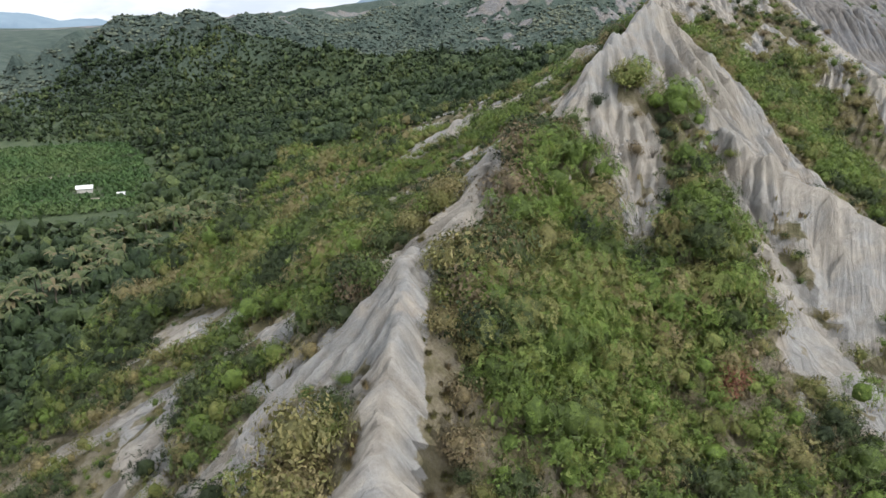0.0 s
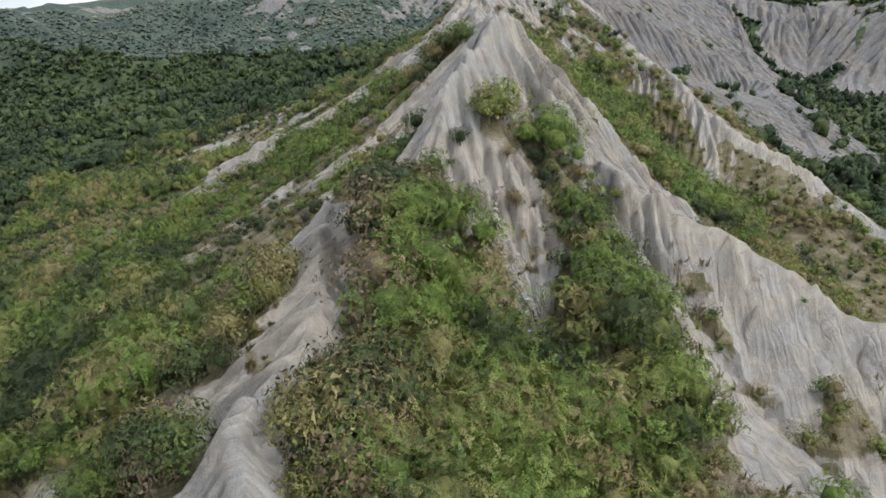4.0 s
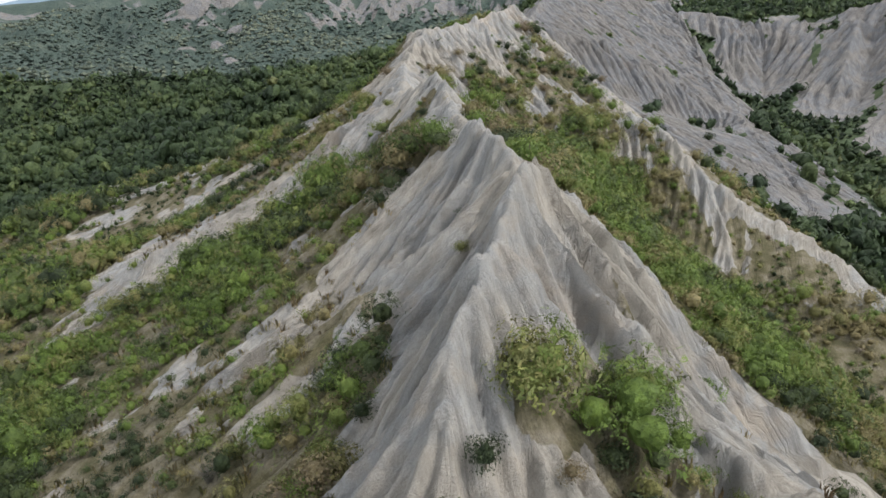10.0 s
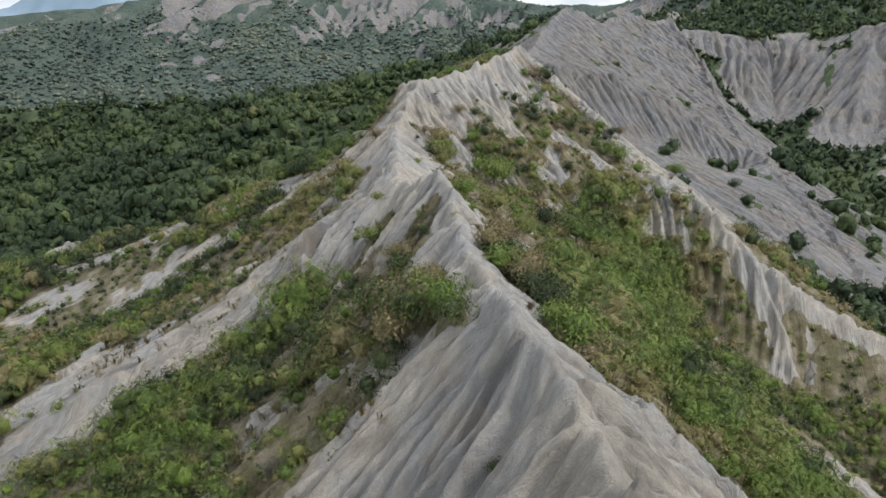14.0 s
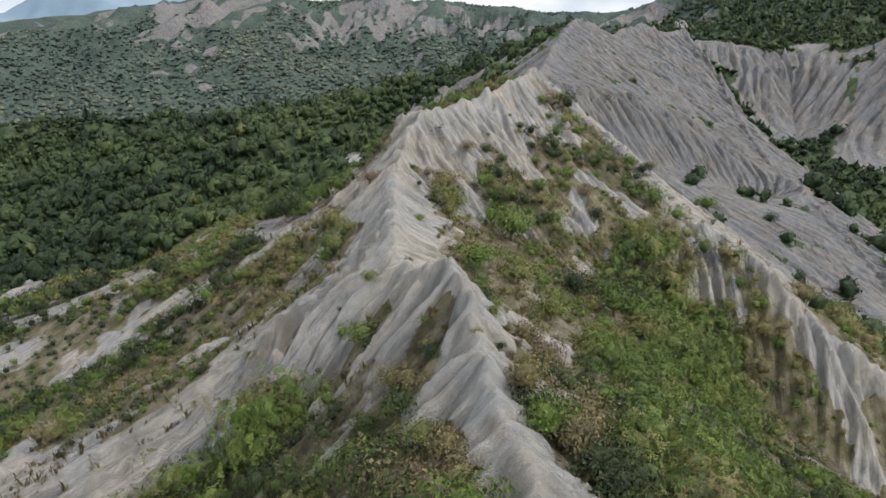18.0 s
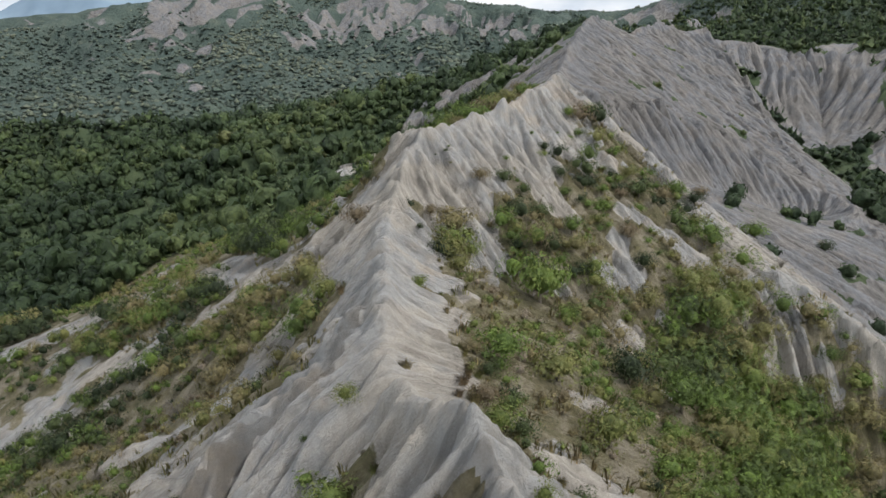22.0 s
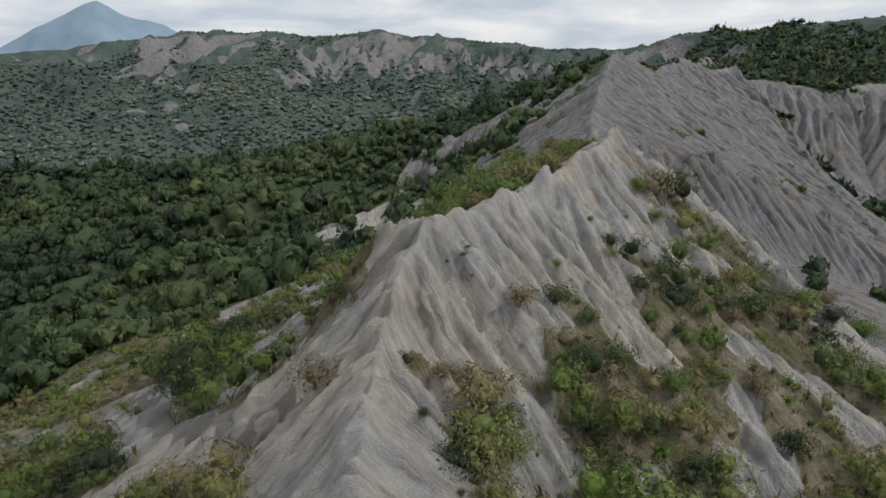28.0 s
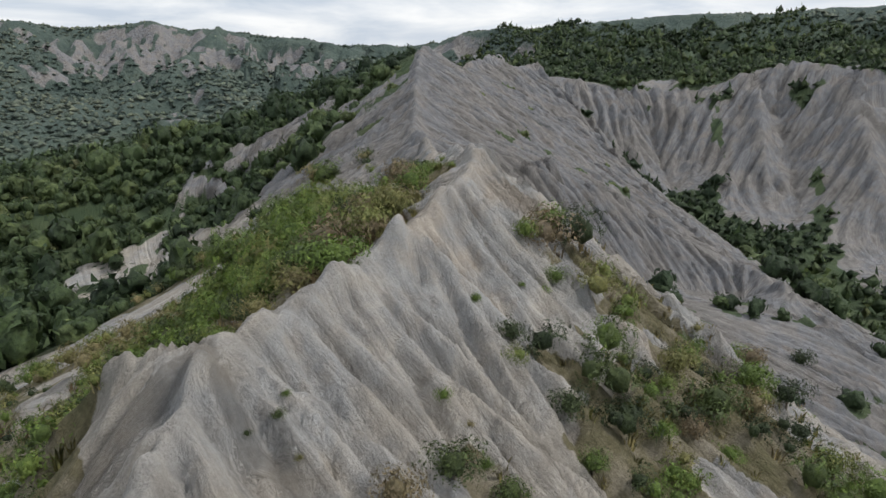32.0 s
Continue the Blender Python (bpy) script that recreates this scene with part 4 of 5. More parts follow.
MAT_STONE = plain_material("gully_stone", (0.26, 0.25, 0.235), (0.42, 0.41, 0.39), 5.0, 0.95, 0.4)
MAT_TWIG = plain_material("bleached_twigs", (0.14, 0.125, 0.105), (0.27, 0.245, 0.21), 7.0, 0.95, 0.2)

# ---- mesh helpers ----


def mesh_of(name, verts, tris, mats=(), normals=None, points=None, faces=None, smooth_shade=True, slots=None):
    """A triangle mesh from arrays; points and faces: float attributes by name."""
    me = bpy.data.meshes.new(name)
    verts, tris = np.asarray(verts, np.float32), np.asarray(tris, np.int32)
    me.vertices.add(len(verts))
    me.vertices.foreach_set("co", verts.ravel())
    me.loops.add(tris.size)
    me.loops.foreach_set("vertex_index", tris.ravel())
    me.polygons.add(len(tris))
    me.polygons.foreach_set("loop_start", np.arange(0, tris.size, 3, dtype=np.int32))
    me.polygons.foreach_set("use_smooth", np.full(len(tris), smooth_shade))
    for group, domain in ((points, "POINT"), (faces, "FACE")):
        for key, val in (group or {}).items():
            me.attributes.new(key, "FLOAT", domain).data.foreach_set("value", np.asarray(val, np.float32).ravel())
    for m in mats:
        me.materials.append(m)
    if slots is not None:
        me.polygons.foreach_set("material_index", np.asarray(slots, np.int32))
    me.update(calc_edges=True)
    if normals is not None:
        me.normals_split_custom_set_from_vertices(np.asarray(normals, np.float32))
    return me


def part(name, me, parent, label=""):
    ob = new(name, me)
    ob.parent = parent
    return tagged(ob, label)


ICO = bmesh.new()
bmesh.ops.create_icosphere(ICO, subdivisions=1, radius=1.0)
ICO_V, ICO_F = np.array([v.co[:] for v in ICO.verts]), np.array([[v.index for v in f.verts] for f in ICO.faces])
ICO.free()


OCT_V = np.array([(1, 0, 0), (0, 1, 0), (-1, 0, 0), (0, -1, 0), (0, 0, 1), (0, 0, -1)], float)
OCT_F = np.array([(0, 1, 4), (1, 2, 4), (2, 3, 4), (3, 0, 4), (1, 0, 5), (2, 1, 5), (3, 2, 5), (0, 3, 5)])


def unit(v):
    return v / np.maximum(np.linalg.norm(v, axis=1, keepdims=True), 1e-6)


def crown_arrays(rng, lobes, leaves, size, core=0.6, flat=0.8):
    """A crown about 1 wide in radius: leaf sprays over several lobes, round a dark core."""
    cen = np.column_stack([rng.uniform(-0.55, 0.55, lobes), rng.uniform(-0.55, 0.55, lobes), rng.uniform(0.45, 1.0, lobes) * flat])
    rad = rng.uniform(0.38, 0.62, lobes)
    cen[0], rad[0] = (0, 0, 0.75 * flat), 0.62
    k = rng.integers(0, lobes, leaves)
    d = rng.normal(size=(leaves, 3))
    d[:, 2] = np.abs(d[:, 2]) * 1.0 - 0.25
    d = unit(d)
    at = cen[k] + d * (rad[k] * rng.uniform(0.78, 1.12, leaves))[:, None] * np.array([1, 1, 0.85])
    at[:, 2] = np.maximum(at[:, 2], 0.05)
    axis = unit(np.cross(d, rng.normal(size=(leaves, 3))))
    side = unit(np.cross(axis, d) + 0.4 * rng.normal(size=(leaves, 3)))
    ln, wd = size * rng.uniform(0.6, 1.3, leaves)[:, None], size * rng.uniform(0.4, 0.8, leaves)[:, None]
    verts = np.stack([at - axis * ln - side * wd * 0.5, at + side * wd, at + axis * ln - side * wd * 0.4 + d * ln * 0.12], 1).reshape(-1, 3)
    tris = np.arange(leaves * 3).reshape(-1, 3)
    nrm = np.repeat(unit(d + np.array([0, 0, 0.4]) + 0.42 * rng.normal(size=d.shape)), 3, 0)
    slots = np.zeros(len(tris), np.int32)
    if core:
        n0 = len(verts)
        cv, cf, cn = [], [], []
        for c, r in list(zip(cen, rad))[:1]:
            ball_v, ball_f = (OCT_V, OCT_F) if lobes <= 3 else (ICO_V, ICO_F)
            cv.append(c + ball_v * r * core * (0.8 + 0.4 * rng.random((len(ball_v), 1))) * np.array([1, 1, 0.85]))
            cf.append(ball_f + n0)
            cn.append(ball_v)
        verts, tris, nrm = np.concatenate([verts] + cv), np.concatenate([tris] + cf), np.concatenate([nrm] + cn)
        slots = np.concatenate([slots, np.ones(len(tris) - len(slots), np.int32)])
    return verts, tris, nrm, slots


ICO = bmesh.new()
bmesh.ops.create_icosphere(ICO, subdivisions=2, radius=1.0)
BALL_V, BALL_F = np.array([v.co[:] for v in ICO.verts]), np.array([[v.index for v in f.verts] for f in ICO.faces])
ICO.free()


def canopy_arrays(rng, lobes, sprays, ball=(BALL_V, BALL_F), size=0.24):
    """A tree's crown seen from afar: boughs that bulge from one leafy mass, with loose sprays over it."""
    way, faces = ball
    cen = np.column_stack([rng.uniform(-0.5, 0.5, lobes), rng.uniform(-0.5, 0.5, lobes), rng.uniform(-0.25, 0.4, lobes)])
    rad = rng.uniform(0.42, 0.62, lobes)
    cd = way @ cen.T
    disc = cd ** 2 - (cen ** 2).sum(1) + rad ** 2
    out = np.where(disc > 0, cd + np.sqrt(np.maximum(disc, 0)), 0.4)
    k = out.argmax(1)
    r = out.max(1) * rng.uniform(0.62, 1.05, len(way))
    v = way * r[:, None]
    nrm = unit(unit(v - cen[k]) + 0.3 * way + 0.5 * rng.normal(size=way.shape))
    v = v * np.array([1, 1, 0.85]) + np.array([0, 0, 0.62])
    faces = faces[v[faces][:, :, 2].mean(1) > 0.15]
    slots = np.ones(len(faces), np.int32)
    if sprays:
        i = rng.integers(0, len(way), sprays)
        d = nrm[i]
        at = v[i] + d * rng.uniform(0.0, 0.16, sprays)[:, None] + 0.10 * rng.normal(size=d.shape)
        axis = unit(np.cross(d, rng.normal(size=d.shape)))
        side = unit(np.cross(axis, d) + 0.5 * rng.normal(size=d.shape))
        ln, wd = size * rng.uniform(0.6, 1.3, sprays)[:, None], size * rng.uniform(0.4, 0.9, sprays)[:, None]
        lv = np.stack([at - axis * ln - side * wd * 0.5, at + side * wd, at + axis * ln - side * wd * 0.4 + d * ln * 0.3], 1).reshape(-1, 3)
        faces = np.concatenate([faces, np.arange(sprays * 3).reshape(-1, 3) + len(v)])
        slots = np.concatenate([slots, np.zeros(sprays, np.int32)])
        v, nrm = np.concatenate([v, lv]), np.concatenate([nrm, np.repeat(unit(d + 0.5 * rng.normal(size=d.shape)), 3, 0)])
    return v, faces, nrm, slots


def tuft_arrays(rng, blades):
    """A clump of bent grass blades about 1 high."""
    az, lean = rng.uniform(0, 2 * np.pi, blades), rng.uniform(0.1, 0.75, blades)
    ln = rng.uniform(0.55, 1.1, blades)
    foot = np.column_stack([np.cos(az), np.sin(az), np.zeros(blades)]) * rng.uniform(0, 0.4, blades)[:, None]
    out = np.column_stack([np.cos(az), np.sin(az), np.zeros(blades)])
    mid = foot + out * (lean * ln * 0.35)[:, None] + np.array([0, 0, 1]) * (ln * 0.6)[:, None]
    tip = foot + out * (lean * ln)[:, None] + np.array([0, 0, 1]) * (ln * (1 - 0.45 * lean))[:, None]
    wide = np.column_stack([-np.sin(az), np.cos(az), np.zeros(blades)]) * (0.05 if blades < 40 else 0.018)
    verts = np.stack([foot - wide, foot + wide, mid + wide * 0.9, mid - wide * 0.9, tip], 1).reshape(-1, 3)
    q = np.arange(blades)[:, None] * 5
    tris = np.concatenate([q + [0, 1, 2], q + [0, 2, 3], q + [3, 2, 4]])
    nrm = np.repeat(unit(out * 0.5 + np.array([0, 0, 0.9])), 5, 0)
    return verts, tris, nrm, np.zeros(len(tris), np.int32)


def rod(p, q, r0, r1, sides=5):
    """A tapered stick."""
    p, q = np.array(p, float), np.array(q, float)
    a = unit((q - p)[None])[0]
    u = unit(np.cross(a, [0.31, 0.95, 0.2])[None])[0]
    v = np.cross(a, u)
    th = np.arange(sides) * 2 * np.pi / sides
    ring = np.cos(th)[:, None] * u + np.sin(th)[:, None] * v
    verts = np.concatenate([p + ring * r0, q + ring * r1])
    i = np.arange(sides)
    j = (i + 1) % sides
    return verts, np.concatenate([np.column_stack([i, j, j + sides]), np.column_stack([i, j + sides, i + sides])])


def joined(pieces):
    verts, tris, n = [], [], 0
    for v, t in pieces:
        verts.append(v)
        tris.append(t + n)
        n += len(v)
    return np.concatenate(verts), np.concatenate(tris)


def trunk_arrays(rng, limbs, high=0.8, thick=0.05):
    top = np.array([rng.uniform(-0.1, 0.1), rng.uniform(-0.1, 0.1), high])
    rods = [rod((0, 0, -0.35), top * 0.5, thick * 1.3, thick * 0.9), rod(top * 0.5, top, thick * 0.9, thick * 0.4)]
    for k in range(limbs):
        a = rng.uniform(0, 2 * np.pi)
        f = rng.uniform(0.25, 0.8)
        tip = top * f + np.array([math.cos(a), math.sin(a), rng.uniform(0.3, 0.8)]) * rng.uniform(0.35, 0.6)
        rods.append(rod(top * f, tip, thick * 0.5, thick * 0.15, 4))
    return joined(rods)


def twig_arrays(rng, twigs):
    rods = []
    for k in range(twigs):
        a, b = rng.uniform(0, 2 * np.pi), rng.uniform(0.2, 0.9)
        mid = np.array([math.cos(a) * 0.35 * b, math.sin(a) * 0.35 * b, 0.5])
        tip = np.array([math.cos(a + 0.3) * b, math.sin(a + 0.3) * b, rng.uniform(0.7, 1.2)])
        rods += [rod((0, 0, -0.2), mid, 0.018, 0.012, 3), rod(mid, tip, 0.012, 0.004, 3)]
        side = tip + rng.uniform(-0.35, 0.35, 3)
        rods.append(rod((mid + tip) / 2, side, 0.008, 0.003, 3))
    return joined(rods)


def scatter(name, kinds, pos, size, high, tint, mat, rng):
    """Many plants joined into one mesh. kinds: arrays of crown_arrays or tuft_arrays."""
    which = rng.integers(0, len(kinds), len(pos))
    vs, ts, ns, tn, sl, base_i = [], [], [], [], [], 0
    for k, (v, t, n, slot) in enumerate(kinds):
        m = np.where(which == k)[0]
        if not len(m):
            continue
        a = rng.uniform(0, 2 * np.pi, len(m))
        c, s = np.cos(a)[:, None], np.sin(a)[:, None]
        vx = v[None, :, 0] * c - v[None, :, 1] * s
        vy = v[None, :, 0] * s + v[None, :, 1] * c
        vz = np.repeat(v[None, :, 2], len(m), 0)
        w = np.stack([vx * size[m][:, None] + pos[m][:, :1], vy * size[m][:, None] + pos[m][:, 1:2], vz * high[m][:, None] + pos[m][:, 2:3]], 2)
        nn = np.stack([n[None, :, 0] * c - n[None, :, 1] * s, n[None, :, 0] * s + n[None, :, 1] * c, np.repeat(n[None, :, 2], len(m), 0)], 2)
        vs.append(w.reshape(-1, 3))
        ns.append(nn.reshape(-1, 3))
        ts.append((t[None] + (np.arange(len(m)) * len(v))[:, None, None] + base_i).reshape(-1, 3))
        tn.append(np.repeat(tint[m], len(v)))
        sl.append(np.tile(slot, len(m)))
        base_i += len(m) * len(v)
    me = mesh_of(name, np.concatenate(vs), np.concatenate(ts), mat, np.concatenate(ns), {"tint": np.concatenate(tn)}, slots=np.concatenate(sl))
    return new(name, me)


# ---- the ground: one sheet in a frame that follows the ridge ----
UA, UB = np.array([0.45, 0.893]), np.array([0.893, -0.45])


def grown(start, first, ratio, reach):
    out, step = [], first
    while (out[-1] if out else 0) < reach:
        out.append((out[-1] if out else 0) + step)
        step *= ratio
    return np.array(out) + start


STEP = 1.0
a_core, b_core = 30 + STEP * np.arange(470), -70 + STEP * np.arange(200)
a_axis = np.concatenate([a_core[0] - grown(0, STEP, 1.10, 1300)[::-1], a_core, grown(a_core[-1], STEP, 1.012, 2600)])
b_axis = np.concatenate([b_core[0] - grown(0, STEP, 1.032, 2600)[::-1], b_core, grown(b_core[-1], STEP, 1.055, 3000)])
na, nb = len(a_axis), len(b_axis)
# stretches of the ridge cut finer: from, to along it; from, to across it; how many times finer
INSETS = [(38, 240, -54, 0, 4), (240, 252, -40, -8, 3), (150, 252, 0, 26, 3), (252, 445, -22, 90, 3), (252, 330, -40, -22, 2)]


def to_plan(a, b):
    ga, gb = np.meshgrid(a, b, indexing="ij")
    return (ga * UA[0] + gb * UB[0]).ravel(), (ga * UA[1] + gb * UB[1]).ravel()


def grid_tris(n, m, keep=None):
    ii = np.arange(n * m).reshape(n, m)
    q = np.stack([ii[:-1, :-1], ii[:-1, 1:], ii[1:, 1:], ii[1:, :-1]], -1)
    q = q.reshape(-1, 4) if keep is None else q[keep]
    return np.concatenate([q[:, [0, 2, 1]], q[:, [0, 3, 2]]])


keep = np.ones((na - 1, nb - 1), bool)
gx_all, gy_all, gz_all, bare_all, tri_all, n_all = [], [], [], [], [], na * nb
ox, oy = to_plan(a_axis, b_axis)
oz, obare, oslope, odist = ground_at(ox, oy)
flow_all = [ground_at.flow]
for lo_a, hi_a, lo_b, hi_b, cut in INSETS:
    i0, i1, j0, j1 = [int(np.searchsorted(ax, v - 0.01)) for ax, v in ((a_axis, lo_a), (a_axis, hi_a), (b_axis, lo_b), (b_axis, hi_b))]
    keep[i0:i1, j0:j1] = False
    fine_a = np.interp(np.arange((i1 - i0) * cut + 1) / cut, np.arange(i1 - i0 + 1), a_axis[i0:i1 + 1])
    fine_b = np.interp(np.arange((j1 - j0) * cut + 1) / cut, np.arange(j1 - j0 + 1), b_axis[j0:j1 + 1])
    ix, iy = to_plan(fine_a, fine_b)
    iz, ibare, islope, idist = ground_at(ix, iy)
    flow_all.append(ground_at.flow)
    iz = iz.reshape(len(fine_a), len(fine_b))
    for edge in (iz[0], iz[-1], iz[:, 0], iz[:, -1]):  # the seam follows the coarser cut
        edge[:] = np.interp(np.arange(len(edge)), np.arange(0, len(edge), cut), edge[::cut])
    gx_all.append(ix)
    gy_all.append(iy)
    gz_all.append(iz.ravel())
    bare_all.append(ibare)
    tri_all.append(grid_tris(len(fine_a), len(fine_b)) + n_all)
    n_all += len(ix)
gx_all, gy_all = np.concatenate([ox] + gx_all), np.concatenate([oy] + gy_all)


def wooded(x, y):
    near = (x > -62) & (x < 128) & (y < 290)
    return np.where(near, 0.0, 1.0) * smooth(0.0, 30.0, np.maximum(np.maximum(-62 - x, x - 128), y - 290) + 15)


# distant: share of haze-tinted earth colour and of canopy bumps
ground = new("ground", mesh_of(
    "ground", np.column_stack([gx_all, gy_all, np.concatenate([oz] + gz_all)]), np.concatenate([grid_tris(na, nb, keep)] + tri_all), [MAT_GROUND], None,
    {"bare": np.concatenate([obare] + bare_all), "wooded": wooded(gx_all, gy_all), "greyed": np.maximum(np.maximum(smooth(225, 262, gy_all) * smooth(98, 118, gx_all), smooth(120, 142, gx_all)) * (gy_all < 480), 1.0 * smooth(420, 560, gy_all)), "distant": smooth(420, 620, np.hypot(gx_all - 60, gy_all - 100)), "run": np.concatenate([v[0] for v in flow_all]), "fall": np.concatenate([v[1] for v in flow_all])}))
tagged(ground, "fluted grey mudstone badland ridges with green slopes and a farmed plain", "ground", kind="structure")


def sheet_z(x, y):
    """The height of the coarse sheet itself, for what stands far off."""
    a, b = x * UA[0] + y * UA[1], x * UB[0] + y * UB[1]
    i = np.clip(np.searchsorted(a_axis, a) - 1, 0, na - 2)
    j = np.clip(np.searchsorted(b_axis, b) - 1, 0, nb - 2)
    u, v = (a - a_axis[i]) / (a_axis[i + 1] - a_axis[i]), (b - b_axis[j]) / (b_axis[j + 1] - b_axis[j])
    g = oz.reshape(na, nb)
    return (g[i, j] * (1 - v) + g[i, j + 1] * v) * (1 - u) + (g[i + 1, j] * (1 - v) + g[i + 1, j + 1] * v) * u


# ---- plants ----
rng = np.random.default_rng(7)


def spots(x0, x1, y0, y1, step):
    x, y = np.meshgrid(np.arange(x0, x1, step), np.arange(y0, y1, step))
    x, y = x.ravel() + rng.uniform(-0.5, 0.5, x.size) * step, y.ravel() + rng.uniform(-0.5, 0.5, y.size) * step
    z, bare, slope, d = ground_at(x, y)
    return np.column_stack([x, y, z]), bare, slope, d


def in_field(x, y):
    hit = np.zeros(len(x), bool)
    p = PLANTED
    for (ax, ay), (bx, by) in zip(p, p[1:] + p[:1]):
        cross = ((ay > y) != (by > y)) & (x < (bx - ax) * (y - ay) / (by - ay + 1e-9) + ax)
        hit ^= cross
    return hit


SPINE = samples([(-4, 20, 0), (-4, 60, 0), (6, 90, 0), (28, 100, 0), (34, 120, 0), (44, 156, 0), (49, 185, 0), (65, 214, 0), (95, 228, 0)], 4.0)[:, :2]


def from_spine(p):
    return np.sqrt(((p[:, None, :2] - SPINE[None]) ** 2).sum(2).min(1))


def lush_at(p):
    k = np.zeros(len(p))
    for px, py, r in GREEN:
        k = np.maximum(k, smooth(1.0, 0.7, np.hypot(p[:, 0] - px, p[:, 1] - py) / r))
    return k


def lush_by_cover(p):
    return np.maximum(lush_at(p), 0.9 * cover_known(p[:, 0], p[:, 1]) * smooth(0.30, 0.08, cover_share(p[:, 0], p[:, 1])))


# single shrubs that stand out: x, y, radius
BUSHES_A = [(3.6, 64.4, 2.2), (24.4, 64.6, 3.5), (30.7, 67.7, 2.7), (7.8, 70.6, 1.4), (10.5, 71.9, 1.5), (18.3, 81.2, 1.6), (23.1, 81.9, 1.4), (14.3, 82.7, 2.9), (35.3, 84.4, 1.3), (17.5, 85.5, 0.7), (23.6, 85.7, 1.1), (27.2, 86.8, 1.7), (19.1, 86.9, 1.4), (8.8, 89.7, 1.8), (32.4, 90.5, 2.5), (11.2, 94.0, 1.6), (16.3, 101.0, 1.4), (26.9, 107.8, 1.0), (42.4, 147.4, 0.7), (44.4, 147.4, 0.7), (54.6, 150.3, 1.3), (51.3, 150.6, 0.8), (46.6, 152.8, 1.0), (64.6, 162.8, 2.5), (38.1, 163.6, 1.4), (60.3, 165.1, 3.0), (85.6, 165.9, 3.3), (41.0, 169.6, 1.2), (38.3, 170.9, 0.5), (60.8, 173.0, 3.3), (89.3, 173.1, 3.5), (75.4, 173.3, 3.4)]
BUSHES_B = [(56.0, 174.1, 2.9), (29.2, 174.6, 1.0), (98.3, 175.8, 1.7), (87.2, 177.0, 3.5), (71.8, 177.1, 3.1), (102.1, 177.8, 1.9), (88.0, 181.7, 3.6), (53.3, 186.3, 1.0), (96.0, 186.7, 2.6), (37.2, 187.1, 1.3), (77.5, 189.0, 1.9), (84.1, 189.1, 2.4), (69.0, 189.5, 4.0), (77.5, 193.8, 1.8), (86.9, 194.1, 1.8), (71.1, 195.9, 1.3), (73.9, 197.7, 2.2), (58.0, 198.0, 0.6), (87.6, 198.4, 1.8), (64.4, 198.6, 1.0), (79.0, 198.8, 1.9), (63.8, 199.9, 1.2), (100.8, 200.1, 1.8), (68.4, 200.8, 0.9), (84.7, 201.3, 1.3), (60.7, 201.5, 1.2), (62.9, 201.7, 0.8), (76.1, 202.2, 2.1), (71.3, 202.3, 0.9), (93.6, 203.8, 1.4), (98.8, 204.9, 1.8), (91.3, 205.0, 1.3)]
BUSHES_C = [(105.0, 205.2, 1.9), (88.4, 205.5, 1.1), (95.0, 205.7, 2.6), (75.8, 205.8, 1.4), (82.4, 205.9, 1.3), (69.8, 206.6, 1.6), (103.1, 207.4, 2.5), (75.9, 207.5, 0.6), (73.9, 207.6, 1.9), (93.1, 208.2, 1.2), (83.2, 208.2, 1.6), (95.1, 208.7, 1.8), (76.2, 209.1, 0.4), (67.2, 209.9, 0.3), (75.8, 210.6, 0.6), (111.4, 210.8, 1.8), (92.2, 211.1, 1.0), (67.1, 211.5, 0.5), (82.4, 211.6, 1.1), (65.7, 211.7, 0.3), (100.9, 212.1, 1.0), (68.0, 212.4, 0.4), (83.3, 213.0, 1.2), (82.5, 215.4, 0.5), (87.6, 216.2, 0.4), (91.6, 216.6, 1.2), (91.6, 219.7, 1.3), (163.1, 225.8, 2.5), (142.5, 226.5, 3.4)]
STANDING = np.array(BUSHES_A + BUSHES_B + BUSHES_C)

# shrubs of the slopes near the ridge
pos, bare, slope, d = spots(-62, 128, 12, 290, 1.6)
keep = rng.random(len(pos)) < np.where(bare > 0.5, 0.015, (0.66 + 0.31 * lush_by_cover(pos)) * (1 - 0.85 * bare) * smooth(0.06, 0.30, fbm(pos[:, 0] / 8, pos[:, 1] / 8, 51, 3)))
FIN = samples([p[:3] for p in CRESTS["main_low"][3][3:]] + [p[:3] for p in CRESTS["fin"][3]], 1.0)[:, :2]
from_fin = np.sqrt(((pos[:, None, :2] - FIN[None]) ** 2).sum(2).min(1))
keep &= (from_fin > 3.7) & (np.hypot(pos[:, 0] - 21, (pos[:, 1] - 76) * 0.3) > 1.6 + 1.3 * rng.random(len(pos)))
pos, bare = pos[keep], bare[keep]
lush = fbm(pos[:, 0] / 22, pos[:, 1] / 22, 52, 3)
tint = np.clip(0.40 + 1.3 * (fbm(pos[:, 0] / 12, pos[:, 1] / 12, 53, 3) - 0.5) + rng.normal(0, 0.21, len(pos)) - 0.10 * smooth(20, 0, pos[:, 0]), 0, 1)
size = (0.9 + 1.5 * smooth(0.35, 0.7, lush)) * rng.uniform(0.65, 1.35, len(pos))
size *= 1 + 0.5 * smooth(0, -22, pos[:, 0]) * smooth(70, 100, pos[:, 1])
size[bare > 0.4] *= 0.5
tint = np.where(size > 1.1, np.minimum(tint, 0.74), tint)


lush_here = lush_by_cover(pos)
size *= 1 + 0.5 * lush_here
tint = np.where(rng.random(len(pos)) < 0.75 * lush_here, np.clip(rng.normal(0.38, 0.1, len(pos)), 0, 1), tint)
reach = from_spine(pos)
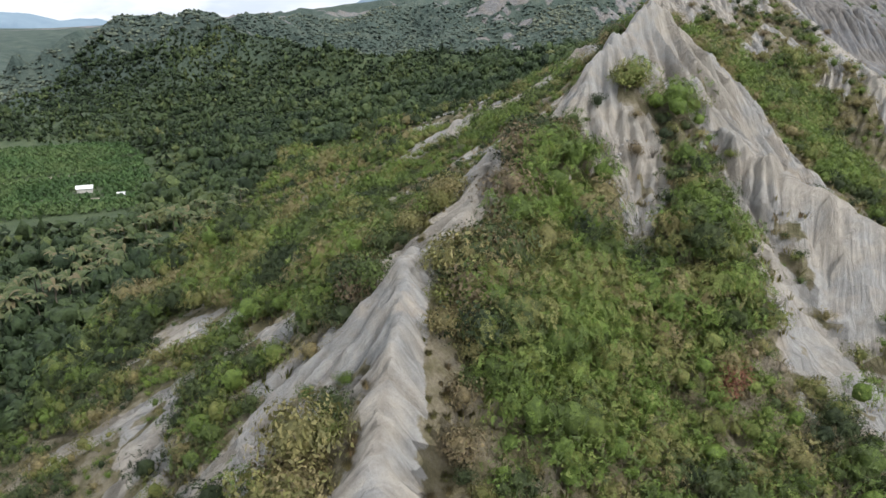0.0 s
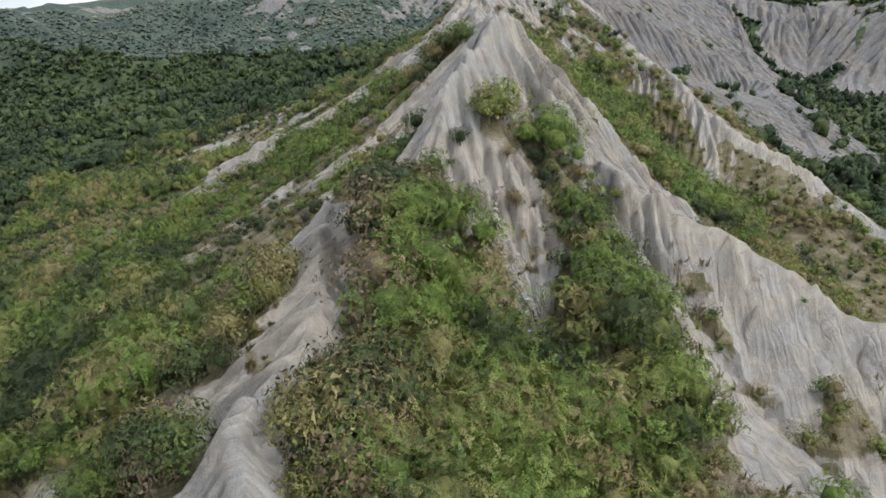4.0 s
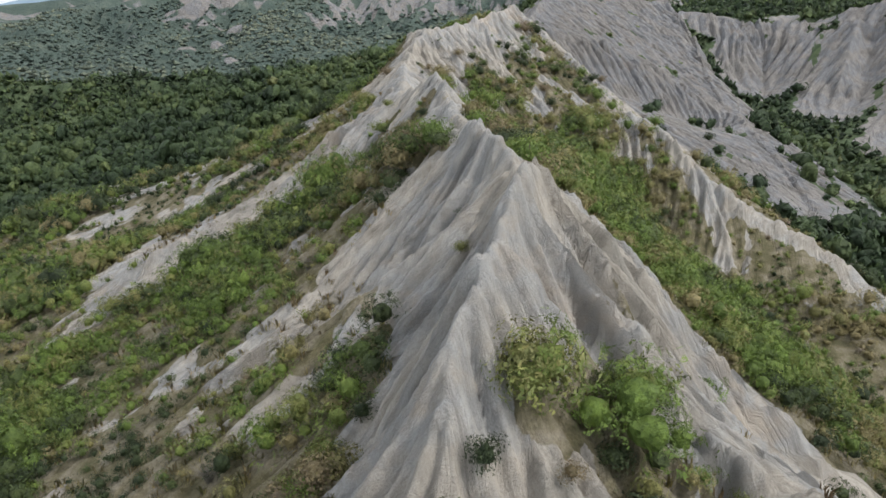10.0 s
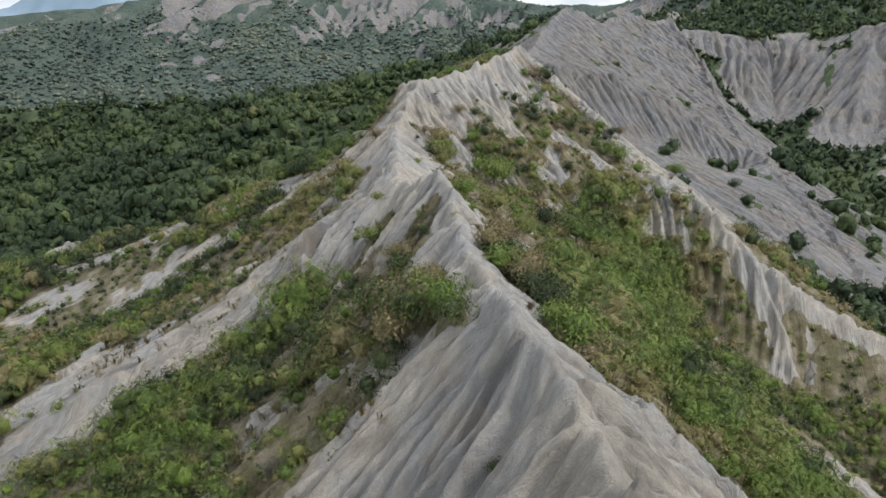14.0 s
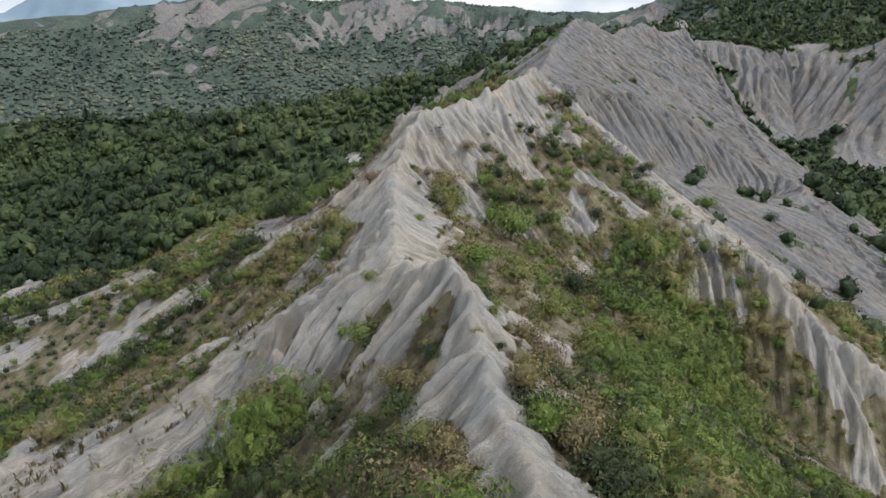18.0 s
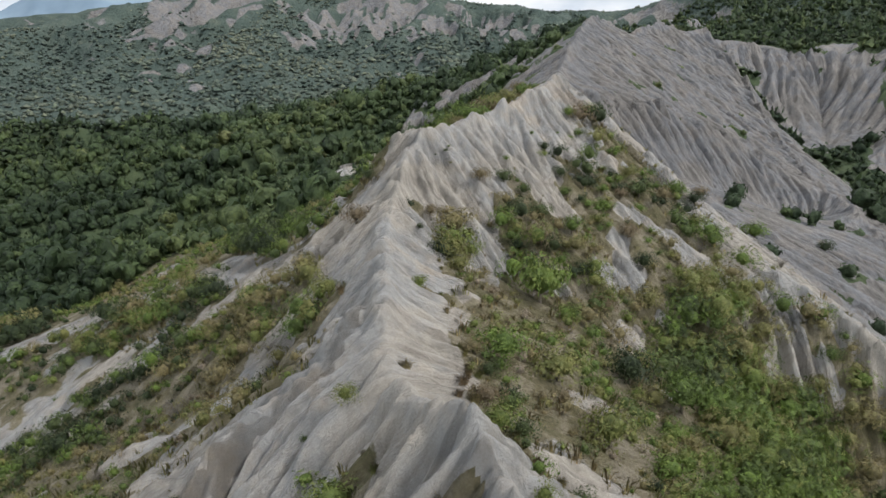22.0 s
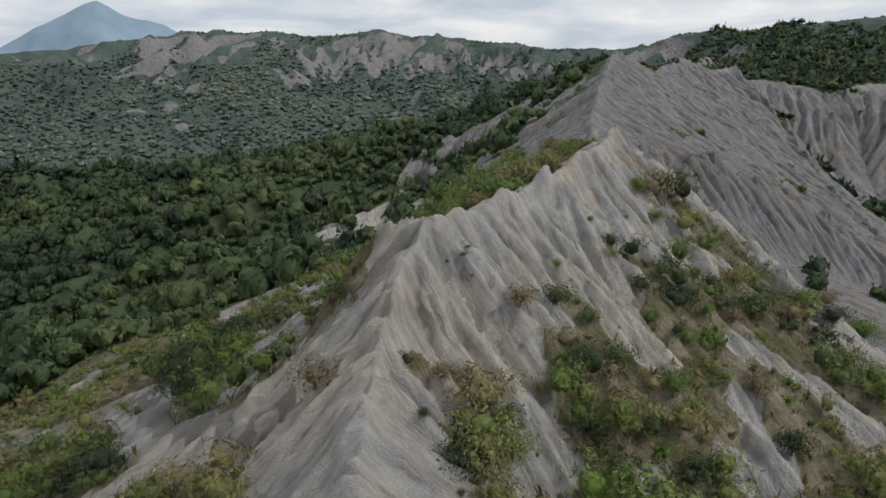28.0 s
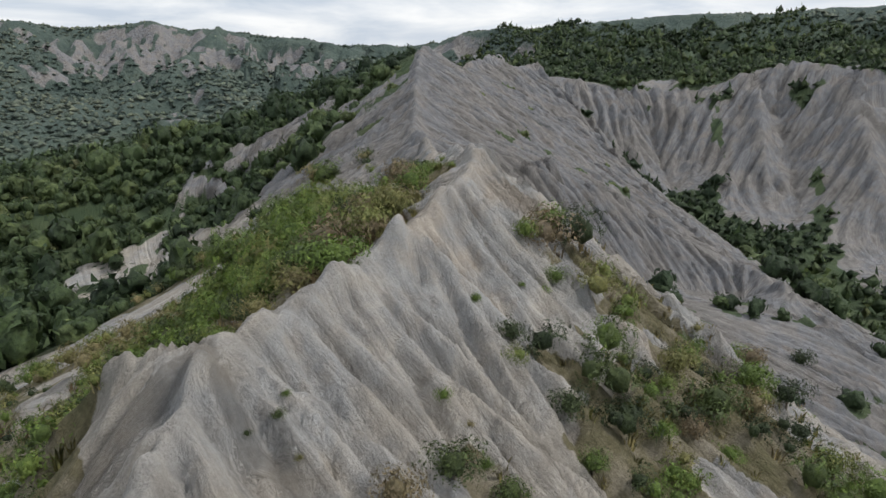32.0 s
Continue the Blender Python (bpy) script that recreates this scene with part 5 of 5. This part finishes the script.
# the single ones take the place of what grew there
lone = np.column_stack([STANDING[:, :2], ground_at(STANDING[:, 0], STANDING[:, 1])[0]])
crowd = np.array([(np.hypot(p[0] - STANDING[:, 0], p[1] - STANDING[:, 1]) < 0.75 * STANDING[:, 2]).any() for p in pos])
pos, size, tint, reach = [np.concatenate([a, b[~crowd]]) for a, b in ((lone, pos), (STANDING[:, 2] * 0.95, size), (np.full(len(lone), 0.3), tint), (np.full(len(lone), -99.0), reach))]
order = np.argsort(reach + 14 * (size < 1.1))
hero, rest = order[:290], order[290:]
near = rest[reach[rest] < 55]
away = rest[reach[rest] >= 55]
fine = [crown_arrays(rng, 9, 135, 0.155, 0.55) for _ in range(10)]
coarse = [crown_arrays(rng, 7, 44, 0.24, 0.6) for _ in range(8)]
sink = np.array([0, 0, 0.25])
tagged(scatter("slope_shrubs", fine, pos[near] - sink, size[near], size[near] * rng.uniform(0.9, 1.4, len(near)), tint[near], MAT_SHRUBS, rng), "dense green and olive shrubs covering the badland slopes", "shrubs", kind="stuff")
tagged(scatter("lower_slope_shrubs", coarse, pos[away] - sink, size[away], size[away] * rng.uniform(0.9, 1.4, len(away)), tint[away], MAT_SHRUBS, rng), "green and brown scrub on the lower slopes", "shrubs", kind="stuff")

# single shrubs by the ridge
variants = []
for k in range(8):
    root = new("shrub")
    v, t, n, sl = crown_arrays(rng, 12, 1150, 0.085, 0.62)
    part("crown", mesh_of("crown", v, t, MAT_LEAF, n, slots=sl), root)
    v, t = trunk_arrays(rng, 5)
    part("trunk", mesh_of("trunk", v, t, [MAT_BARK]), root)
    tagged(root, "leafy green shrub rooted in the grey mudstone slope", "shrub", "shrubs along the ridge")
    variants.append(root)
for k, i in enumerate(hero):
    s = float(size[i])
    m = Matrix.Translation(pos[i] - sink) @ Matrix.Rotation(rng.uniform(0, 6.28), 4, "Z") @ Matrix.Diagonal((s, s, s * rng.uniform(0.9, 1.35), 1))
    if k < len(variants):
        variants[k].matrix_basis = m
    else:
        src = variants[k % len(variants)]
        c = copy_thing(src, m)
        c.matrix_basis = m

# dry grass along the crests and on the slopes
pos, bare, slope, d = spots(-30, 125, 25, 250, 0.95)
edge = smooth(0.05, 0.45, bare) * smooth(0.98, 0.6, bare)
keep = rng.random(len(pos)) < np.maximum(0.6 * edge, 0.24 * (1 - bare) * (1 - 0.85 * lush_by_cover(pos)))
pos = pos[keep]
tall = rng.uniform(0.5, 1.25, len(pos))
tint = np.clip(fbm(pos[:, 0] / 9, pos[:, 1] / 9, 61, 3) * 1.3 - 0.15 + rng.normal(0, 0.15, len(pos)), 0, 1)
reach = from_spine(pos)
order = np.argsort(reach)
order = order[reach[order] < 48]
hero, rest = order[:240], order[240:]
tufts = [tuft_arrays(rng, 10) for _ in range(6)]
tagged(scatter("dry_grass", tufts, pos[rest] - np.array([0, 0, 0.1]), tall[rest] * 1.1, tall[rest], tint[rest], MAT_STRAWS, rng), "yellow-green and straw-coloured grass tufts on the slopes", "grass", kind="stuff")
roots = []
for k in range(6):
    v, t, n, sl = tuft_arrays(rng, 150)
    roots.append(tagged(new("grass_tuft", mesh_of("grass_tuft", v, t, [MAT_STRAW], n)), "straw-coloured grass tuft on bare grey mudstone", "grass tuft", "grass tufts on the crest"))
for k, i in enumerate(hero):
    s = float(tall[i]) * 0.8
    m = Matrix.Translation(pos[i] - np.array([0, 0, 0.08])) @ Matrix.Rotation(rng.uniform(0, 6.28), 4, "Z") @ Matrix.Diagonal((s, s, s, 1))
    if k < len(roots):
        roots[k].matrix_basis = m
    else:
        c = copy_thing(roots[k % len(roots)], m)
        c.matrix_basis = m

# woods further off
woods_near = [canopy_arrays(rng, 8, 40, size=0.22) for _ in range(10)]
woods_far = [canopy_arrays(rng, 6, 6, (OCT_V, OCT_F), 0.36) for _ in range(8)]
pp, bb, ss, dd = spots(-330, 560, 40, 620, 3.1)
fx, fy = pp[:, 0], pp[:, 1]
inside = (fx > -62) & (fx < 128) & (fy < 290)
keep = ~inside & ~in_field(fx, fy) & (rng.random(len(pp)) < (0.95 - 0.93 * bb) * (bb < 0.45)) & ((ss > 0.10) | (rng.random(len(pp)) < 0.55))
keep &= ~((fx > 95) & (fx < 290) & (fy > 180) & (fy < 420) & (dd < 5)) & ~((fx > 195) & (fx < 335) & (fy > 180) & (fy < 345) & (rng.random(len(pp)) < 0.3))
keep &= ~((fx > 300) & (fy < 225)) & ~((fx > 20) & (fy < 120)) & ~((fx < -140) & (fy < 200)) & ((fx > -62) | (fy > 330) | (np.abs((fx + 84) - (fy - 150) * 0.32) > 14) | (rng.random(len(pp)) < 0.15))
pp = pp[keep]
pp[:, 2] = sheet_z(pp[:, 0], pp[:, 1])
sz = rng.uniform(1.3, 2.5, len(pp)) * (0.7 + 0.75 * fbm(pp[:, 0] / 18, pp[:, 1] / 18, 73, 2))
sz += 1.6 * (rng.random(len(pp)) < 0.12)
tn = np.clip(0.27 + 1.0 * (fbm(pp[:, 0] / 40, pp[:, 1] / 40, 71, 3) - 0.5) + rng.normal(0, 0.15, len(pp)), 0, 1)
on_face = (pp[:, 0] > 128) & (pp[:, 0] < 240) & (pp[:, 1] > 255) & (pp[:, 1] < 360) & (pp[:, 1] < 215 + 0.72 * pp[:, 0])
sz[on_face] *= 0.5
tn[on_face] = 0.7
close = (from_spine(pp) < 230) & (pp[:, 0] < 215) & (pp[:, 0] > -110)
for k, kinds, name, label in ((close, woods_near, "woods", "dark green woods on the slopes behind the ridge"), (~close, woods_far, "far_woods", "dark green woods on the hills and round the fields")):
    tagged(scatter(name, kinds, pp[k] - np.array([0, 0, 0.4]), sz[k], sz[k] * rng.uniform(0.95, 1.6, int(k.sum())), tn[k], MAT_FOREST, rng), label, "woods", kind="stuff")
pp, bb, ss, dd = spots(-460, 740, 240, 1320, 4.7)
fx, fy = pp[:, 0], pp[:, 1]
far_rib = far_folds.rib
keep = ~((fx > -330) & (fx < 560) & (fy < 620)) & ((fx > 0) | (fy > 420)) & (rng.random(len(pp)) < 0.96 - 0.93 * (bb > 0.42)) & (fy < 1330 - 0.5 * np.abs(fx - 100))
pp, far_rib = pp[keep], far_rib[keep]
pp[:, 2] = sheet_z(pp[:, 0], pp[:, 1])
sz = rng.uniform(3.0, 5.6, len(pp)) * (0.45 + 0.55 * np.maximum(smooth(8, 45, dd[keep]), smooth(136, 126, pp[:, 2])))
# paler crowns on ribs, darker in gullies: relief shading put into the tint
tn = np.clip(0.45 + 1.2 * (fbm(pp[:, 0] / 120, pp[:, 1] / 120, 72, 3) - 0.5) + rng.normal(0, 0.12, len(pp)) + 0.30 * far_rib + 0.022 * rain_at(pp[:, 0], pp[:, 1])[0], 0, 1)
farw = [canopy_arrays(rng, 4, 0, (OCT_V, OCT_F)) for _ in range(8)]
tagged(scatter("distant_woods", farw, pp - np.array([0, 0, 1.8]), sz, sz * rng.uniform(0.6, 0.85, len(pp)), tn, MAT_HAZED, rng), "hazy green woods on the far ridges", "woods", kind="stuff")

# dry bushes of bare twigs, one reddish bush, and stones in the gully
MAT_RED = (foliage_material("reddish_leaves", [(0.0, (0.20, 0.085, 0.060)), (0.5, (0.26, 0.13, 0.09)), (1.0, (0.22, 0.16, 0.09))], "object", leaf=14.0),) * 2


def z_at(x, y):
    return float(ground_at(np.array([float(x)]), np.array([float(y)]))[0][0])


def set_on(kinds, places, low, high, sunk=0.15, up=(0.9, 1.2)):
    """Copies of the given things, one to a place."""
    for k, (x, y) in enumerate(places):
        q = rng.uniform(low, high)
        m = Matrix.Translation((x, y, z_at(x, y) - sunk * q)) @ Matrix.Rotation(rng.uniform(0, 6.28), 4, "Z") @ Matrix.Diagonal((q, q, q * rng.uniform(*up), 1))
        ob = kinds[k] if k < len(kinds) else copy_thing(kinds[k % len(kinds)], m)
        ob.matrix_basis = m


dry = []
for k in range(4):
    v, t = twig_arrays(rng, 60)
    dry.append(tagged(new("dry_shrub", mesh_of("dry_shrub", v, t, [MAT_TWIG])), "leafless grey twiggy shrub among green bushes", "dry shrub", "dry shrubs on the slopes"))
spread = [(-16, 70), (-22, 84), (-10, 92), (-2, 100), (6, 110), (14, 64), (10, 56), (17, 58), (26, 66), (33, 64), (30, 74), (25, 82), (-30, 96), (12, 132), (20, 136), (4, 146), (30, 158), (24, 166), (40, 196), (30, 200), (22, 196),
          (58, 136), (64, 142), (70, 156), (62, 168), (78, 172), (84, 180), (72, 196), (80, 200), (88, 208), (100, 208), (98, 196), (96, 184), (50, 220), (58, 232), (72, 240), (86, 246), (110, 180), (114, 196), (-6, 204)]
set_on(dry, spread, 1.0, 1.9, 0.1)
red = new("red_shrub")
v, t, n, sl = crown_arrays(rng, 9, 700, 0.13, 0.4)
part("crown", mesh_of("crown", v, t, MAT_RED, n, slots=sl), red)
part("trunk", mesh_of("trunk", *trunk_arrays(rng, 6), [MAT_BARK]), red)
tagged(red, "reddish-brown shrub with thin foliage on the green slope", "shrub", "shrubs along the ridge")
set_on([red], [(25, 54.5), (26.5, 55.5)], 1.7, 2.1, 0.1)
stones = []
for k in range(5):
    v = ICO_V * (0.7 + 0.5 * rng.random((len(ICO_V), 1))) * np.array([1, 0.8, 0.6])
    stones.append(tagged(new("stone", mesh_of("stone", v, ICO_F, [MAT_STONE], smooth_shade=False)), "angular pale grey stone lying in the gully", "stone", "stones in the gully"))
set_on(stones, [(21 + rng.normal(0, 0.9), rng.uniform(63, 86)) for k in range(70)], 0.16, 0.5, 0.2, (0.8, 1.1))

# ---- the farmed plain ----
MAT_CROP = (foliage_material("crop_leaves", [(0.0, (0.060, 0.115, 0.046)), (0.5, (0.085, 0.155, 0.058)), (1.0, (0.125, 0.185, 0.075))], rough=0.7),)
MAT_FROND = foliage_material("palm_fronds", [(0.0, (0.075, 0.108, 0.046)), (0.5, (0.110, 0.145, 0.062)), (0.8, (0.155, 0.170, 0.085)), (1.0, (0.22, 0.18, 0.11))], "object", 0.55)
MAT_WHITE = plain_material("white_sheet_roof", (0.72, 0.73, 0.74), (0.84, 0.84, 0.84), 1.5, 0.45, 0.05)
MAT_WALL = plain_material("weathered_wall", (0.45, 0.44, 0.42), (0.62, 0.60, 0.57), 2.0, 0.9, 0.1)
MAT_TRACK = plain_material("dirt_track", (0.26, 0.23, 0.18), (0.42, 0.38, 0.31), 0.8, 0.95, 0.2)
MAT_DARK = plain_material("dark_glass", (0.02, 0.022, 0.025), (0.04, 0.042, 0.045), 2.0, 0.15, 0.0)
MAT_RUBBER = plain_material("tyre_rubber", (0.015, 0.015, 0.016), (0.03, 0.03, 0.03), 6.0, 0.9, 0.1)


def box_arrays(x0, x1, y0, y1, z0, z1, shrink=0.0):
    """A box whose top is drawn in by shrink."""
    v = np.array([(x0, y0, z0), (x1, y0, z0), (x1, y1, z0), (x0, y1, z0), (x0 + shrink, y0 + shrink, z1), (x1 - shrink, y0 + shrink, z1), (x1 - shrink, y1 - shrink, z1), (x0 + shrink, y1 - shrink, z1)], float)
    f = np.array([(0, 2, 1), (0, 3, 2), (4, 5, 6), (4, 6, 7), (0, 1, 5), (0, 5, 4), (1, 2, 6), (1, 6, 5), (2, 3, 7), (2, 7, 6), (3, 0, 4), (3, 4, 7)])
    return v, f


def strip(name, pts, wide, lift, mat, label, category):
    """A strip laid along the ground."""
    c = samples([(x, y, 0) for x, y in pts], 2.0)
    d = unit(np.gradient(c[:, :2], axis=0))
    side = np.column_stack([-d[:, 1], d[:, 0]])
    w = wide * (0.8 + 0.4 * vnoise(np.arange(len(c)) / 4, 0, 5))[:, None]
    rows = [c[:, :2] + side * w * k for k in (-0.5, -0.17, 0.17, 0.5)]
    v = np.concatenate([np.column_stack([r, ground_at(r[:, 0], r[:, 1])[0] + lift * (0.3 if k in (0, 3) else 1)]) for k, r in enumerate(rows)])
    n = len(c)
    t = []
    for k in range(3):
        i = np.arange(n - 1) + k * n
        t += [np.column_stack([i, i + n + 1, i + 1])[:, [0, 2, 1]], np.column_stack([i, i + n, i + n + 1])[:, [0, 2, 1]]]
    return tagged(new(name, mesh_of(name, v, np.concatenate(t), [mat])), label, category, kind="structure")


strip("farm_track", [(-260, 262), (-225, 270), (-196, 276), (-178, 282), (-160, 296)], 3.4, 0.35, MAT_TRACK, "pale dirt track across the green fields", "track")
strip("field_lane", [(-150, 246), (-134, 247), (-122, 250), (-116, 256)], 2.2, 0.35, MAT_TRACK, "narrow pale lane beside the crops", "track")

# crops in rows
crop = []
for k in range(3):
    v, t, n, sl = crown_arrays(rng, 4, 14, 0.6, 0)
    crop.append((v, t, n, sl))
u = np.arange(-40, 190, 3.0)
rows_x, rows_y = [], []
for r in np.arange(-70, 150, 3.3):
    ax = -250 + u * 0.93 + r * 0.36
    ay = 232 + u * 0.36 - r * -0.93
    rows_x.append(ax)
    rows_y.append(ay)
cx, cy = np.concatenate(rows_x), np.concatenate(rows_y)
cx, cy = cx + rng.uniform(-0.3, 0.3, len(cx)), cy + rng.uniform(-0.3, 0.3, len(cy))
ok = in_field(cx, cy) & (np.hypot(cx + 138, cy - 260) > 7) & (np.abs((cy - 232) - 0.387 * (cx + 250) - 26) > 2.5) & (np.hypot(cx + 128, cy - 248) > 4)
cx, cy = cx[ok], cy[ok]
cz = ground_at(cx, cy)[0]
cs = rng.uniform(1.4, 2.0, len(cx))
tagged(scatter("field_crops", crop, np.column_stack([cx, cy, cz]), cs, cs * 0.9, np.clip(0.5 + 1.2 * (fbm(cx / 25, cy / 25, 81, 2) - 0.5) + rng.normal(0, 0.12, len(cx)), 0, 1), MAT_CROP, rng), "dark green crop rows on the valley floor", "crops", kind="stuff")

# palms at the edge of the fields
frond_v, frond_t = [], []
SEGS = 7
for k in range(SEGS + 1):
    f = k / SEGS
    x = 3.1 * f
    z = 1.15 * math.sin(f * 2.3) - 0.9 * f * f
    w = 0.52 * math.sin(math.pi * min(1, f * 0.9 + 0.1)) + 0.03
    frond_v += [(x, -w, z - 0.28 * w), (x, 0, z + 0.05), (x, w, z - 0.28 * w)]
for k in range(SEGS):
    a = 3 * k
    frond_t += [(a, a + 3, a + 4), (a, a + 4, a + 1), (a + 1, a + 4, a + 5), (a + 1, a + 5, a + 2)]
FROND = mesh_of("frond", frond_v, frond_t, [MAT_FROND])
pv, pt = joined([rod((0, 0, -0.6), (0.12, 0.05, 2.4), 0.19, 0.15, 7), rod((0.12, 0.05, 2.4), (0.3, 0.0, 5.0), 0.15, 0.12, 7)])
PALM_TRUNK = mesh_of("trunk", pv, pt, [MAT_BARK])
palm = new("palm_tree")
part("trunk", PALM_TRUNK, palm, "slender grey trunk")
for k in range(13):
    f = part("frond", FROND, palm)
    f.matrix_basis = Matrix.Translation((0.3, 0, 4.95)) @ Matrix.Rotation(k * 2.4, 4, "Z") @ Matrix.Rotation(radians(-28 + 62 * ((k * 5) % 13) / 12), 4, "Y")
tagged(palm, "slender palm with a mop of drooping green fronds", "palm tree", "palms by the fields")
count = 0
for k in range(800):
    x, y = rng.uniform(-112, -58), rng.uniform(100, 205)
    inside = abs((x + 84) - (y - 150) * 0.32) < 15
    if not inside or count >= 115:
        continue
    z = float(ground_at(np.array([x]), np.array([y]))[0][0])
    s = rng.uniform(0.65, 1.0)
    m = Matrix.Translation((x, y, z)) @ Matrix.Rotation(rng.uniform(0, 6.28), 4, "Z") @ Matrix.Diagonal((s, s, s * rng.uniform(0.8, 1.25), 1))
    if count == 0:
        palm.matrix_basis = m
    else:
        copy_thing(palm, m).matrix_basis = m
    count += 1

# the white-roofed shed
gz0 = float(ground_at(np.array([-138.0]), np.array([260.0]))[0][0])
shed = new("farm_shed")
shed.matrix_basis = Matrix.Translation((-138, 260, gz0 - 0.2)) @ Matrix.Rotation(radians(24), 4, "Z") @ Matrix.Diagonal((0.75, 0.8, 0.9, 1))
for a, b in (((-3.6, 3.6), (-2.4, -2.2)), ((-3.6, 3.6), (2.2, 2.4)), ((-3.6, -3.4), (-2.2, 2.2)), ((3.4, 3.6), (-2.2, 2.2))):
    v, t = box_arrays(*a, *b, 0, 2.5)
    part("wall", mesh_of("wall", v, t, [MAT_WALL], smooth_shade=False), shed)
for sgn in (-1, 1):
    v = np.array([(-4.1, 0, 3.5), (4.1, 0, 3.5), (4.1, sgn * 3.0, 2.4), (-4.1, sgn * 3.0, 2.4), (-4.1, 0, 3.42), (4.1, 0, 3.42), (4.1, sgn * 3.0, 2.32), (-4.1, sgn * 3.0, 2.32)])
    t = np.array([(0, 1, 2), (0, 2, 3), (4, 6, 5), (4, 7, 6), (2, 3, 7), (2, 7, 6), (0, 3, 7), (0, 7, 4), (1, 5, 6), (1, 6, 2)])
    part("roof_sheet", mesh_of("roof_sheet", v, t, [MAT_WHITE], smooth_shade=False), shed, "white metal roof sheet")
tagged(shed, "small farm shed with a bright white gable roof among crops", "shed")

# the parked van by the lane
gz0 = float(ground_at(np.array([-120.0]), np.array([252.0]))[0][0])
van = new("parked_van")
van.matrix_basis = Matrix.Translation((-120, 252, gz0 + 0.15)) @ Matrix.Rotation(radians(20), 4, "Z")
v, t = joined([box_arrays(-2.2, 2.2, -0.85, 0.85, 0.35, 1.15, 0.06), box_arrays(-2.1, 1.3, -0.8, 0.8, 1.1, 1.9, 0.16)])
part("body", mesh_of("body", v, t, [MAT_WHITE], smooth_shade=False), van)
v, t = box_arrays(1.05, 1.35, -0.7, 0.7, 1.2, 1.75, 0.06)
part("windscreen", mesh_of("windscreen", v, t, [MAT_DARK], smooth_shade=False), van, "dark glass windscreen")
WHEEL = mesh_of("wheel", *rod((0, -0.11, 0), (0, 0.11, 0), 0.34, 0.34, 12), [MAT_RUBBER])
for x in (-1.4, 1.4):
    for y in (-0.8, 0.8):
        part("wheel", WHEEL, van).matrix_basis = Matrix.Translation((x, y, 0.34))
tagged(van, "white van parked on the pale farm lane", "van")

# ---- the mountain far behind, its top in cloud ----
# the haze before the range is put into its blue-grey base colour
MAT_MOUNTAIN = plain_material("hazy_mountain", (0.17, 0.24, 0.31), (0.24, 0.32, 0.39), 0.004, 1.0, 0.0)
way = np.arange(-62, 40, 0.35)
rise = np.interp(way, [-62, -45, -36, -31.3, -29.4, -27, -25, -22, -18, -12.5, -10, -7.7, -5.5, -3.3, -2.1, -1.5, -0.8, 0.1, 1.4, 2.9, 4.7, 6.7, 12, 40],
                 [0.9, 0.7, 0.9, 0.66, 0.25, 0.42, -0.1, 0.1, 0.5, 0.9, 1.2, 1.68, 3.02, 4.15, 4.82, 5.02, 4.6, 4.02, 3.78, 3.43, 2.34, 1.6, 0.8, 0.4])
top = np.tan(np.radians(rise + 0.16 * (fbm(way * 1.1, way * 0, 44, 4) - 0.5))) * 4200 + 110
mv, LAYERS = [], 9
for k in range(LAYERS):
    f = k / (LAYERS - 1)
    far = 4200 - 900 * (1 - f) + 160 * (fbm(way * 0.9, f * 4 + way * 0, 45, 3) - 0.5) * (1 - f)
    az = np.radians(way)
    mv.append(np.column_stack([43 + np.sin(az) * far, 161 + np.cos(az) * far, np.where(f == 1, top, -20 + (top + 20) * (f ** 1.25) + 60 * (fbm(way * 1.4, f * 6 + way * 0, 46, 3) - 0.5) * f * (1 - f) * 4)]))
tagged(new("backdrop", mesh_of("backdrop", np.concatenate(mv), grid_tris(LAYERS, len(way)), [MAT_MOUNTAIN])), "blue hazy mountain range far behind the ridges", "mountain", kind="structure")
